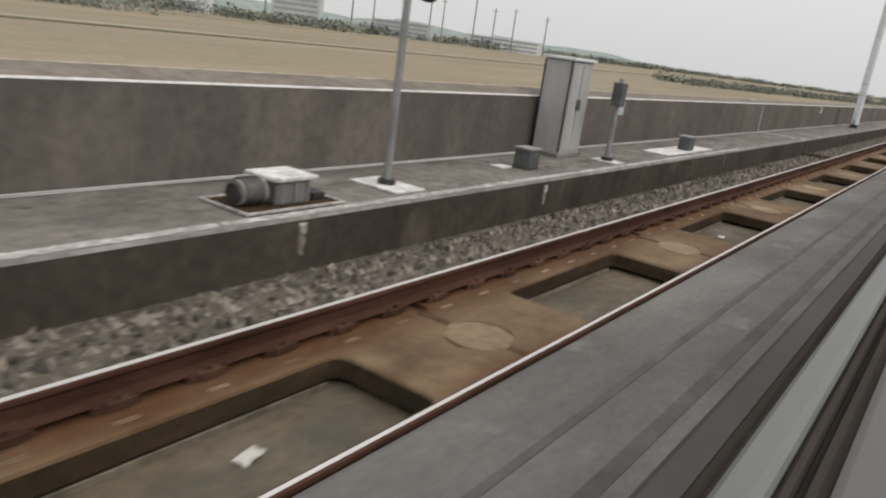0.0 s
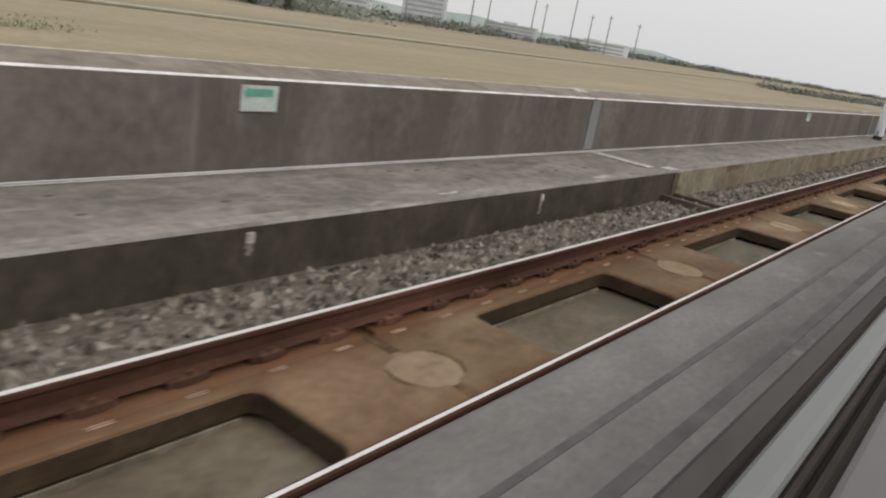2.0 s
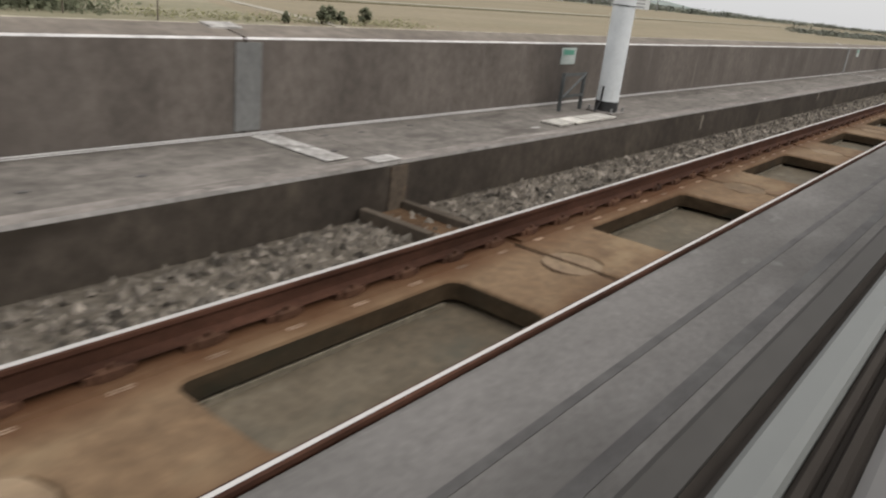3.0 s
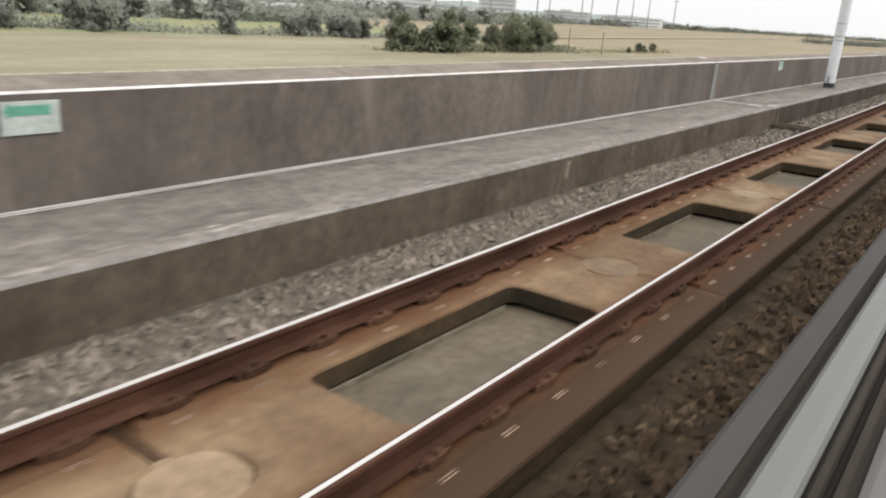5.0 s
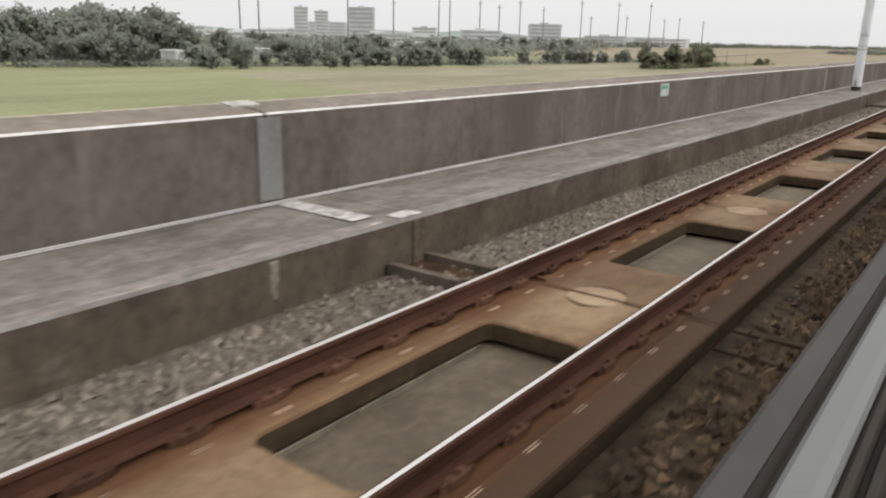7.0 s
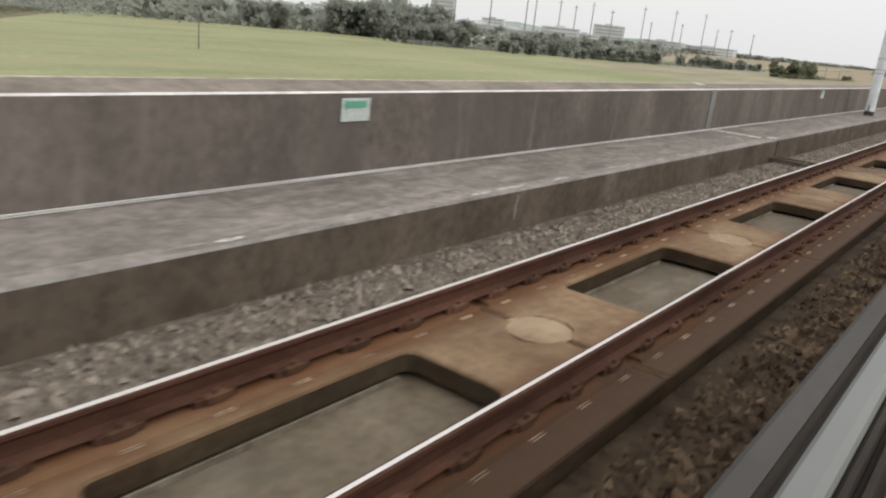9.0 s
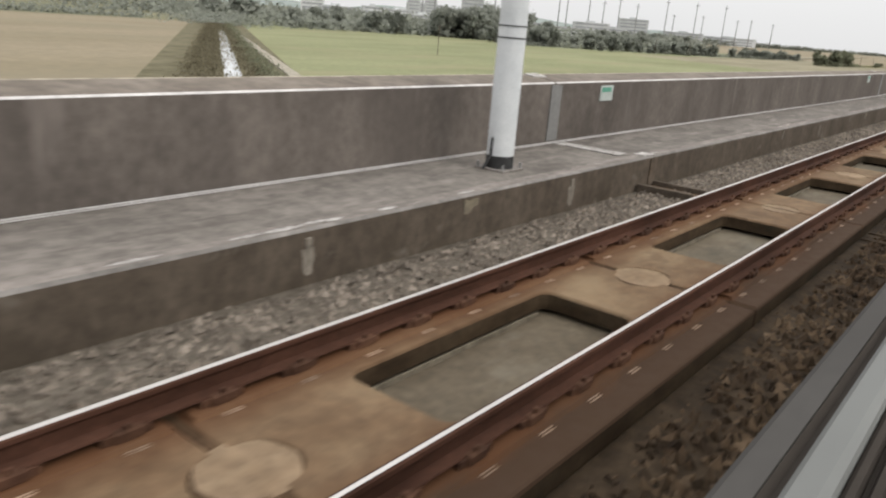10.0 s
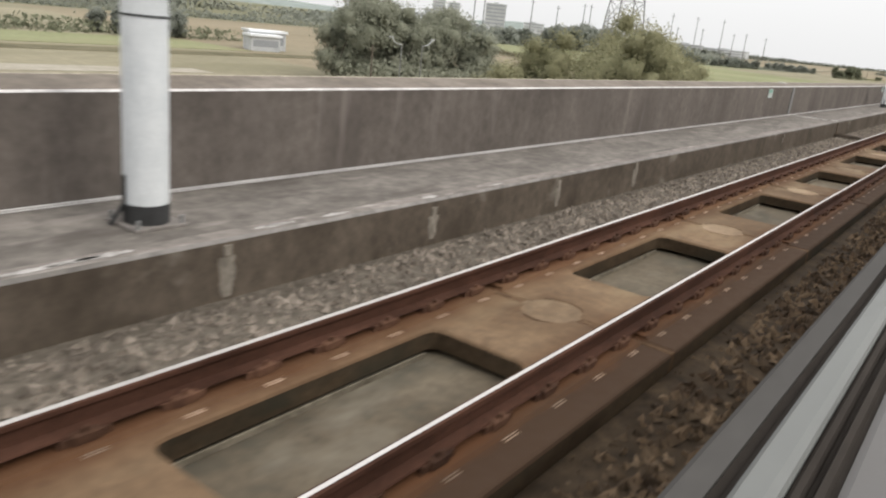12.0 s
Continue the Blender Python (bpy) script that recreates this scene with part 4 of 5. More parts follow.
# small dark marker plates strapped to poles
for x in (-859.7, -939.8):
    root = thing("pole_plate", x, POLE_Y, WALK_Z, "small dark marker plate with pale bars on a pole", "plate", "pole plates")
    part("plate", box(0.03, 0.21, -0.215, -0.2, 1.33, 1.53, 0.004), M_DARK_STEEL, root)
    part("strap", tube(bmesh.new(), (0, 0, 1.42), (0, 0, 1.45), 0.2, sides=20), M_DARK_STEEL, root)
    for z in (1.38, 1.425, 1.47):
        part("bar", box(0.08, 0.16, -0.219, -0.2155, z, z + 0.015), M_WHITE, root, "pale bar")

# steel frame beside one pole, with loose cover slabs at its foot
root = thing("service_rack", -235.75, POLE_Y + 0.35, WALK_Z + 0.01, "low dark steel rack with crossed bars beside a pole", "steel rack")
for x in (-0.35, 0.35):
    part("upright", box(x - 0.025, x + 0.025, -0.025, 0.025, 0.0, 0.62), M_DARK_STEEL, root)
for z in (0.22, 0.57):
    part("rung", box(-0.35, 0.35, -0.03, -0.026, z, z + 0.05), M_DARK_STEEL, root)
part("diagonal", tube(bmesh.new(), (-0.35, -0.03, 0.22), (0.35, -0.03, 0.6), 0.02, sides=6), M_DARK_STEEL, root)
for i in range(4):
    tagged(put(part("cover_panel", box(-0.22, 0.22, -0.17, 0.17, 0, 0.03, 0.006), M_PANEL), -237.2 + 0.47 * i, 5.5, WALK_Z + 0.01, rng.uniform(-4, 4)),
           "pale concrete cable trough cover panel", "cover panel", "cover panels")

# balises between the rails
root = thing("balise", -476.2, MID, SLAB_TOP, "flat white track transponder raised on stubs over a slab", "transponder", "transponders", turn=3)
part("plate", box(-0.28, 0.28, -0.2, 0.2, 0.1, 0.16, 0.03), M_WHITE, root)
for a in (-0.18, 0.18):
    part("stub", box(a - 0.04, a + 0.04, -0.12, 0.12, 0.0, 0.1), M_DARK_STEEL, root)
    part("bolt", tube(bmesh.new(), (a, 0, 0.16), (a, 0, 0.175), 0.025, sides=8), M_STEEL, root)
root = thing("balise", -523.0, MID + 0.1, FLOOR_Z, "small pale grey track transponder in a slab opening", "transponder", "transponders")
part("case", box(-0.13, 0.13, -0.16, 0.16, 0.2, 0.3, 0.02), M_YELLOW, root)
part("leg", box(-0.06, 0.06, -0.06, 0.06, 0.0, 0.2, 0.01), M_YELLOW, root)
part("foot", box(-0.2, 0.2, -0.05, 0.05, 0.0, 0.03), M_SIGN, root)

# small outlets near the kerb's top with faint run-off below them
RUNS = (3.82, 8.78, -31.3, -36.3, -71.2, -76.2, -156.2, -161.2, -814.0, -818.9, -856.5, -861.3, -899.4, -902.3, -974.5, -977.3, -980.3, -983.2)
more = [x + rng.uniform(-0.5, 0.5) for x in [78 - 10.02 * i for i in range(114)]]
more = [x for x in more if min(abs(x - r) for r in RUNS) > 6 and min(abs(x - j) for j in JOINTS) > 0.6 and rng.random() < 0.8]
for x in sorted(RUNS + tuple(more)):
    root = thing("drain_outlet", x, KERB_Y, 0, "small pale drain outlet with a run-off mark on the kerb", "drain outlet", "drain outlets")
    z = WALK_Z - rng.uniform(0.09, 0.15)
    w = rng.uniform(0.035, 0.05)
    long_run = x in RUNS and x < -200
    part("spout", box(-w, w, -0.018, 0.02, z - 0.06, z + 0.045, 0.01), M_RUNOFF if x < -200 else M_PAINT if x in RUNS else M_KERB_PALE, root)
    bm = bmesh.new()
    low = rng.uniform(BED_Z + 0.02, -0.22) if long_run else rng.uniform(-0.2, z - 0.16)
    n = 6
    wide = [w * (2.2 if long_run else 1.0) * (1.0 - 0.5 * (i / n) ** 2) * rng.uniform(0.85, 1.1) for i in range(n + 1)]
    sway = [0.25 * w * math.sin(1.7 * i + x) for i in range(n + 1)]
    side = [[bm.verts.new((sway[i] + s * wide[i], -0.004, z - 0.06 + (low - z + 0.06) * i / n)) for i in range(n + 1)] for s in (-1, 1)]
    for i in range(n):
        bm.faces.new((side[0][i], side[1][i], side[1][i + 1], side[0][i + 1]))
    part("run_off", bm, M_RUNOFF, root)

# thin rust streak on the parapet
tagged(put(part("rust_streak", box(-0.03, 0.03, -0.004, 0.0, -0.14, 0.16), M_ORANGE), -858.12, WALL_Y - 0.001, 0.6), "thin orange rust streak on the parapet", "rust streak")
# pale lime patches with ragged edges on the kerb face
def kerb_patch(x, w, top_z, low_z, label):
    bm = bmesh.new()
    n = max(5, round(w / 0.18))
    top = [bm.verts.new((w * (i / n - 0.5), 0, top_z + rng.uniform(-0.04, 0.0))) for i in range(n + 1)]
    low = [bm.verts.new((w * (i / n - 0.5) + rng.uniform(-0.04, 0.04), 0, low_z + rng.uniform(-0.05, 0.12) + (0.1 if i in (0, n) else 0))) for i in range(n + 1)]
    for i in range(n):
        bm.faces.new((low[i], low[i + 1], top[i + 1], top[i]))
    tagged(put(part("kerb_patch", bm, M_KERB_PALE), x, KERB_Y - 0.004, 0), label, "mortar patch", "mortar patches")


kerb_patch(-483.9, 2.2, 0.18, -0.24, "wide ochre lime patch on the kerb face")
for x, w, low_z in ((-859.15, 0.8, -0.02), (-857.6, 0.5, 0.06), (-816.4, 0.3, 0.0)):
    kerb_patch(x, w, 0.18, low_z, "small pale lime patch on the kerb face")


# worn white paint left on the walkway's edge
def paint_mark(x, y, w, d):
    bm = bmesh.new()
    k = max(5, int(w / 0.05))
    arch = [math.sin(math.pi * min(max(i / k, 0.06), 0.94)) ** (0.6 if w < 0.6 else 0.15) for i in range(k + 1)]
    top = [bm.verts.new((w * (i / k - 0.5), d * (0.5 * arch[i] + rng.uniform(-0.16, 0.1)), 0)) for i in range(k + 1)]
    low = [bm.verts.new((w * (i / k - 0.5), -d * (0.5 * arch[i] + rng.uniform(-0.16, 0.1)), 0)) for i in range(k + 1)]
    for i in range(k):
        bm.faces.new((low[i], low[i + 1], top[i + 1], top[i]))
    bmesh.ops.recalc_face_normals(bm, faces=bm.faces[:])
    z = WALK_Z + (0.004 if y < KERB_Y + 0.15 else 0.004 + 0.01 * (y - KERB_Y - 0.16) / 1.5 + 0.002)
    tagged(put(part("paint_mark", bm, M_PAINT), x, y, z), "worn white paint mark on the walkway edge", "paint mark", "paint marks")


MARKS_A = ((-38.82, 5.15), (-38.46, 5.16), (-38.13, 5.15), (-37.01, 5.14), (-35.93, 5.1), (-34.82, 5.14), (-34.22, 5.46), (-33.98, 5.17), (-79.31, 5.13), (-158.13, 5.23),
           (-151.35, 5.17), (-203.86, 5.55))
MARKS_B = ((-284.42, 5.32), (-283.95, 5.1), (-283.56, 5.32), (-283.19, 5.52), (-282.71, 5.12), (-282.15, 5.12), (-281.07, 5.13), (-280.51, 5.11), (-279.67, 5.1), (-278.44, 5.11),
           (-277.41, 5.13), (-271.64, 5.12), (-285.71, 5.13), (-286.11, 5.17))
EDGE_C = (-493.86, -493.33, -492.44, -491.72, -489.9, -489.52, -489.1, -487.16, -737.74, -734.06, -733.27, -732.09, -726.42, -780.25, -780.06, -777.62, -775.92, -775.06, -773.19, -770.08)
EDGE_D = (-820.57, -819.49, -819.12, -818.73, -818.5, -817.75, -816.4, -811.05, -984.49, -984.22, -982.58, -981.81, -980.29, -978.89, -984.82)
for x, y in MARKS_A + MARKS_B:
    paint_mark(x, y, rng.uniform(0.18, 0.45), rng.uniform(0.07, 0.13))
for x in EDGE_C + EDGE_D:
    paint_mark(x, KERB_Y + rng.uniform(0.08, 0.13), rng.uniform(0.2, 0.5), rng.uniform(0.05, 0.1))
paint_mark(-39.41, 5.41, 0.38, 0.1)
paint_mark(-284.4, 5.81, 0.5, 0.3)
for x, y, w, d in ((-283.1, 5.78, 0.34, 0.2), (-282.6, 5.55, 0.42, 0.16), (-284.0, 5.5, 0.4, 0.14), (-283.0, 5.3, 0.4, 0.12), (-282.2, 5.45, 0.3, 0.16)):
    paint_mark(x, y, w, d)
KNOWN = tuple(m[0] for m in MARKS_A + MARKS_B) + EDGE_C + EDGE_D
x = 70.0
while x > -1040:
    if -14 < x < 22:
        w = rng.uniform(1.2, 3.5)
        paint_mark(x - w / 2, KERB_Y + 0.115, w, rng.uniform(0.12, 0.15))
        x -= w + rng.uniform(-0.02, 0.06)
        continue
    if -46 < x < -14:
        w = rng.uniform(0.15, 0.9)
        paint_mark(x - w / 2, KERB_Y + rng.uniform(0.07, 0.11), w, rng.uniform(0.04, 0.08))
        x -= w + rng.uniform(0.05, 0.7)
        continue
    if min(abs(x - m) for m in KNOWN) > 7:
        w = rng.uniform(0.06, 0.24)
        paint_mark(x, KERB_Y + (rng.uniform(0.2, 0.6) if rng.random() < 0.3 else rng.uniform(0.07, 0.12)), w, rng.uniform(0.04, 0.08))
    x -= rng.uniform(2.5, 11)

# scraps of paper in the slab openings
SCRAPS = ((1.5, 3.0, 1.05), (11.3, 3.0, 1.0), (-299.6, 2.8, 0.8), (-508.2, 3.1, 1.0), (-918.6, 2.8, 1.3))
for x, y, s in SCRAPS + tuple((5 * i + rng.uniform(0.4, 2.3), MID + rng.uniform(-0.2, 0.35), rng.uniform(0.4, 0.9)) for i in range(-200, 10) if rng.random() < 0.07):
    bm = bmesh.new()
    a, b = 0.1 * s, 0.05 * s
    top = [[bm.verts.new((a * (i / 2 - 1), b * (j - 1) + 0.008 * rng.random(), 0.004 + 0.02 * rng.random())) for j in range(3)] for i in range(5)]
    for i in range(4):
        for j in range(2):
            bm.faces.new((top[i][j], top[i + 1][j], top[i + 1][j + 1], top[i][j + 1]))
    tagged(put(part("paper_scrap", bm, M_PANEL), x, y, FLOOR_Z + 0.001, rng.uniform(-40, 40)),
           "crumpled white paper scrap in a slab opening", "paper scrap", "paper scraps")

# ---- land around the viaduct ----
GROUND_Z = -9.0
tagged(part("ground", box(-4500, 7000, -3000, 8000, GROUND_Z - 1.0, GROUND_Z), M_GROUND), "flat scrubby farmland reaching the horizon", "ground", kind=STRUCT)
n_field = 0


def field(points, m, label, lift=0.06, name="field"):
    global n_field
    n_field += 1
    bm = bmesh.new()
    z = GROUND_Z + lift + 0.012 * n_field
    top = [bm.verts.new((x, y, z)) for x, y in points]
    low = [bm.verts.new((x, y, GROUND_Z - 0.2)) for x, y in points]
    bm.faces.new(top)
    for i in range(len(top)):
        j = (i + 1) % len(top)
        bm.faces.new((low[i], low[j], top[j], top[i]))
    bmesh.ops.recalc_face_normals(bm, faces=bm.faces[:])
    return tagged(part(name, bm, m), label, name, name + "s", STRUCT)


def ditch_x(y):
    return -748 + (y - 104) * 0.69


field([(-190, 8), (2600, 8), (2600, 620), (-60, 620)], M_TAN, "wide tan harvested field")
field([(-492, 8), (-190, 8), (-128, 180), (-440, 180)], M_OLIVE, "olive dry pasture beside the viaduct")
field([(-440, 180), (-128, 180), (-60, 620), (-440, 420)], M_GRASS, "pale green field behind the tree row")
field([(ditch_x(8) + 13, 8), (-492, 8), (-440, 180), (-440, 420), (ditch_x(420) + 13, 420)], M_GRASS, "bright green paddy field")
field([(-905, 8), (ditch_x(8) - 16, 8), (ditch_x(330) - 16, 330), (-840, 330)], M_TAN, "tan harvested field beside the ditch")
field([(-1400, 8), (-905, 8), (-840, 330), (-1400, 330)], M_OLIVE, "olive rough field")
field([(ditch_x(20) - 16, 20), (ditch_x(20) + 13, 20), (ditch_x(400) + 13, 400), (ditch_x(400) - 16, 400)], M_SCRUB, "brown scrub bank of the ditch", name="bank")
field([(ditch_x(80) - 1.6, 80), (ditch_x(80) + 1.6, 80), (ditch_x(240) + 1.6, 240), (ditch_x(240) - 1.6, 240)], M_WATER, "narrow bright water ditch", name="ditch")
field([(ditch_x(40) + 13, 40), (ditch_x(40) + 15.5, 40), (ditch_x(280) + 5, 280), (ditch_x(280) + 2.5, 280)], M_PATH, "pale dirt track along the ditch", lift=0.3, name="path")
field([(-146, 90), (-142.5, 90), (-115, 190), (-119, 190)], M_PATH, "pale dirt track between fields", name="path")
field([(-975, 97.5), (-915, 97.5), (-915, 103), (-975, 107)], M_PATH, "pale dirt track in the rough field", name="path")
field([(-1010, 128), (-860, 128), (-860, 136), (-1010, 136)], M_SCRUB, "dark scrub strip in the rough field", name="bank")
field([(-1010, 142), (-872, 142), (-872, 170), (-1010, 170)], M_GRASS, "yellow-green field strip")
for y, w, m in ((200, 8, M_SCRUB), (208, 6, M_PATH), (420, 8, M_OLIVE)):
    field([(-110, y - 13), (900, y + 108), (900, y + 108 + w), (-110, y - 13 + w)], m, "low bund line across the harvested field", lift=0.2, name="bund")


# ---- trees ----
def crown_mesh(r, blobs, leaves, size, flat=0.8):
    """Leaf clumps spread over uneven lobes; blobs are (x, y, z, radius)."""
    verts, faces, soft = [], [], []
    for x, y, z, rad in blobs:
        # dense inner foliage, uneven, hidden behind the outer leaves
        n = len(verts)
        rings = [[Vector((math.cos(1.0472 * j + 0.5 * i) * math.cos(e), math.sin(1.0472 * j + 0.5 * i) * math.cos(e), math.sin(e))) for j in range(6)]
                 for i, e in enumerate((-0.8, 0.0, 0.8))]
        for ring in rings:
            verts += [(Vector((x, y, z)) + q * rad * r.uniform(0.4, 0.75)) * K for q in ring]
        verts.append((Vector((x, y, z + rad * 0.55))) * K)
        for i in (0, 6):
            for j in range(6):
                a, b = n + i + j, n + i + (j + 1) % 6
                faces.append((a, b, b + 6, a + 6))
                soft += [(Vector(verts[k]) / K - Vector((x, y, z))).normalized() for k in (a, b, b + 6, a + 6)]
        for j in range(6):
            tri = (n + 12 + j, n + 12 + (j + 1) % 6, n + 18)
            faces.append(tri)
            soft += [(Vector(verts[k]) / K - Vector((x, y, z))).normalized() for k in tri]
        for _ in range(leaves):
            d = Vector((r.gauss(0, 1), r.gauss(0, 1), r.gauss(0, 1) * flat)).normalized()
            c = Vector((x, y, z)) + d * rad * (r.random() ** 0.35) * r.uniform(0.6, 1.5)
            u = Vector((r.gauss(0, 1), r.gauss(0, 1), r.gauss(0, 1))).normalized()
            v = u.orthogonal().normalized()
            s = size * r.uniform(0.5, 1.3)
            n = len(verts)
            w = v if u.cross(v).dot(d) > 0 else -v
            verts += [(c + u * s) * K, (c + w * s * 0.6) * K, (c - u * s) * K, (c - w * s * 0.6 + d * s * 0.2) * K]
            faces.append((n, n + 1, n + 2, n + 3))
            soft += [(0.6 * d + Vector((0, -0.15, 0.6)) + 0.2 * u).normalized()] * 4
    return leafy("crown", verts, faces, soft)


def leafy(name, verts, faces, soft):
    """A mesh of leaves whose shading follows the clump that they belong to."""
    me = bpy.data.meshes.new(name)
    me.from_pydata(verts, [], faces)
    me.shade_smooth()
    me.normals_split_custom_set(soft)
    return me


def tree(seed, height, leaf_mat, label, leaves=90, size=0.34, lobes=9, bare=0.25, shrub=False):
    r = random.Random(seed)
    root = tagged(new("shrub" if shrub else "tree"), label, "shrub" if shrub else "tree", "shrubs" if shrub else "trees")
    bm = bmesh.new()
    trunk_h = height * (0.12 if shrub else bare + 0.1)
    tube(bm, (0, 0, -0.3), (0.1, 0, trunk_h), height * 0.022, height * 0.016, 8)
    blobs = []
    for i in range(lobes):
        a = 6.283 * i / lobes + r.uniform(-0.4, 0.4)
        d = height * r.uniform(0.08, 0.3)
        z = height * r.uniform(0.35 if shrub else bare + 0.12, 0.82)
        p = (d * math.cos(a), d * math.sin(a), z)
        tube(bm, (0.1, 0, trunk_h * r.uniform(0.7, 1.0)), p, height * 0.011, height * 0.004, 6)
        blobs.append((*p, height * r.uniform(0.13, 0.21)))
    blobs.append((0, 0, height * 0.85, height * 0.14))
    part("trunk", bm, M_BARK, root)
    me = crown_mesh(r, blobs, leaves, size)
    me.materials.append(leaf_mat)
    ob = new("crown", me)
    ob.parent = root
    return root


KINDS = {
    "dark": [tree(20 + i, h, M_LEAF, "dull green field tree with an uneven crown", leaves=150, size=0.42, lobes=13, bare=0.0) for i, h in enumerate((8.0, 9.5, 6.5))],
    "olive": [tree(30 + i, h, M_LEAF_OLIVE, "tall olive green tree beside the viaduct", leaves=800, size=0.13, lobes=15, bare=0.06) for i, h in enumerate((11.0, 9.5, 12.0))],
    "grey": [tree(60 + i, h, M_LEAF_GREY, "grey-green roadside tree with a loose crown", leaves=420, size=0.19, lobes=15, bare=0.04) for i, h in enumerate((11.0, 9.5, 12.0))],
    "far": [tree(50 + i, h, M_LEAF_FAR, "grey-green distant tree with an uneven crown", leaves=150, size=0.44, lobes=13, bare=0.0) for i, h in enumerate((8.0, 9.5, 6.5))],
    "shrub": [tree(40 + i, h, M_LEAF, "low green field shrub", leaves=60, size=0.26, lobes=6, shrub=True) for i, h in enumerate((2.6, 3.4, 2.0))],
}
used = set()


def plant(kind, x, y, s=1.0):
    ob = KINDS[kind][rng.randrange(3)]
    m = pose(x * K, y * K, GROUND_Z * K, 0, 0, rng.uniform(0, 360)) @ Matrix.Scale(s * rng.uniform(0.8, 1.2), 4)
    if ob in used:
        made = copy_thing(ob, Matrix())
        made.matrix_basis = m
    else:
        used.add(ob)
        ob.matrix_basis = m


def row(kind, n, xa, ya, xb, yb, spread, s=1.0):
    for _ in range(n):
        t = rng.random()
        plant(kind, xa + (xb - xa) * t + rng.uniform(-spread, spread), ya + (yb - ya) * t + rng.uniform(-spread, spread), s)


def hedge(name, xa, ya, xb, yb, spread, height, clumps, size, mat, label):
    """A tangle of leaf clumps along a line, densest near the ground, with an uneven top."""
    r = random.Random(int(abs(xa) * 7 + ya))
    verts, faces, soft = [], [], []
    for _ in range(clumps):
        t = r.random()
        top = height * (0.55 + 0.9 * abs(noise.noise(Vector((t * 23.0, xa, ya)))))
        c = Vector((xa + (xb - xa) * t + r.gauss(0, spread * 0.5), ya + (yb - ya) * t + r.gauss(0, spread * 0.5), GROUND_Z + top * r.random() ** 1.3))
        u = Vector((r.gauss(0, 1), r.gauss(0, 1), r.gauss(0, 1))).normalized()
        v = u.orthogonal().normalized()
        s = size * r.uniform(0.5, 1.4)
        n = len(verts)
        d = Vector((r.gauss(0, 0.5), r.gauss(0, 0.5) - 0.5, r.uniform(0.1, 1.0))).normalized()
        w = v if u.cross(v).dot(d) > 0 else -v
        verts += [(c + u * s) * K, (c + w * s * 0.6) * K, (c - u * s) * K, (c - w * s * 0.6) * K]
        faces.append((n, n + 1, n + 2, n + 3))
        soft += [d] * 4
    me = leafy(name, verts, faces, soft)
    me.materials.append(mat)
    return tagged(new(name, me), label, name, kind="stuff")


row("dark", 22, -262, 128, -186, 126, 5)
hedge("hedge", -265, 127, -180, 124, 6, 3.2, 3500, 0.45, M_LEAF, "dense green undergrowth below the tree row")
hedge("hedge", -180, 120, -108, 116, 4, 1.9, 1800, 0.3, M_LEAF_OLIVE, "thin olive scrub along a field edge")
row("shrub", 8, -172, 118, -130, 116, 3, 1.0)
row("far", 30, -425, 212, -300, 192, 8, 0.8)
row("far", 26, -466, 304, -372, 262, 14, 2.0)
row("far", 10, -352, 250, -310, 240, 8, 1.1)
row("far", 14, -470, 246, -415, 226, 8, 1.1)
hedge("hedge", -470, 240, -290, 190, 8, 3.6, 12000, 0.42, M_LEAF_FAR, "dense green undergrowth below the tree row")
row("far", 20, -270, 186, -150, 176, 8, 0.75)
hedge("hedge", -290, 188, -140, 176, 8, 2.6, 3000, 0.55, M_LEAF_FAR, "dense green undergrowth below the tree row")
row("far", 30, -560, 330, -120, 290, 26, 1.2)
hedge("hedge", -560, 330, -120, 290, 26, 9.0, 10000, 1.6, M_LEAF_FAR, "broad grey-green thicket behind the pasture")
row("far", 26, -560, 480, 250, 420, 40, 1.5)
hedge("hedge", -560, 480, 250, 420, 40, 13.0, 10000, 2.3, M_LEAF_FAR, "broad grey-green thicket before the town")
for side, tall, leaf in ((7.5, 1.8, M_LEAF), (4.2, 1.7, M_LEAF_BROWN), (-4.2, 1.8, M_LEAF_BROWN), (-8.5, 1.5, M_LEAF_BROWN)):
    hedge("scrub", ditch_x(22) + side, 22, ditch_x(310) + side * 0.55, 310, 2.4, tall, 11000, 0.2, leaf, "tangled brown-green scrub on the ditch bank")
hedge("hedge", ditch_x(300), 300, ditch_x(430), 430, 25, 5.0, 3000, 0.9, M_LEAF_FAR, "dark thicket at the end of the ditch")
hedge("hedge", -850, 350, -620, 352, 10, 5.0, 4000, 0.8, M_LEAF_FAR, "dark thicket behind the harvested field")
row("olive", 10, -920, 29, -912, 31, 2.5, 0.95)
row("olive", 5, -918, 44, -906, 43, 3, 0.85)
for x, y, s in ((-900, 42, 0.9), (-898, 40, 0.95), (-896, 42, 1.0), (-894, 39, 1.08), (-892, 43, 1.15), (-890, 40, 1.2), (-888, 42, 1.25), (-886, 39, 1.2), (-884, 42, 1.2), (-882, 40, 1.1), (-880, 43, 0.95), (-877, 42, 0.8)):
    plant("olive", x, y, s)
row("grey", 26, -894, 92, -870, 92, 5, 1.1)
row("grey", 5, -868, 88, -852, 90, 4, 0.85)
hedge("hedge", -898, 84, -862, 84, 5, 5.0, 9000, 0.3, M_LEAF_GREY, "dense green undergrowth beneath roadside trees")
hedge("scrub", -938, 26, -905, 28, 9, 5.2, 60000, 0.09, M_LEAF_OLIVE, "tangled olive scrub beside the viaduct")
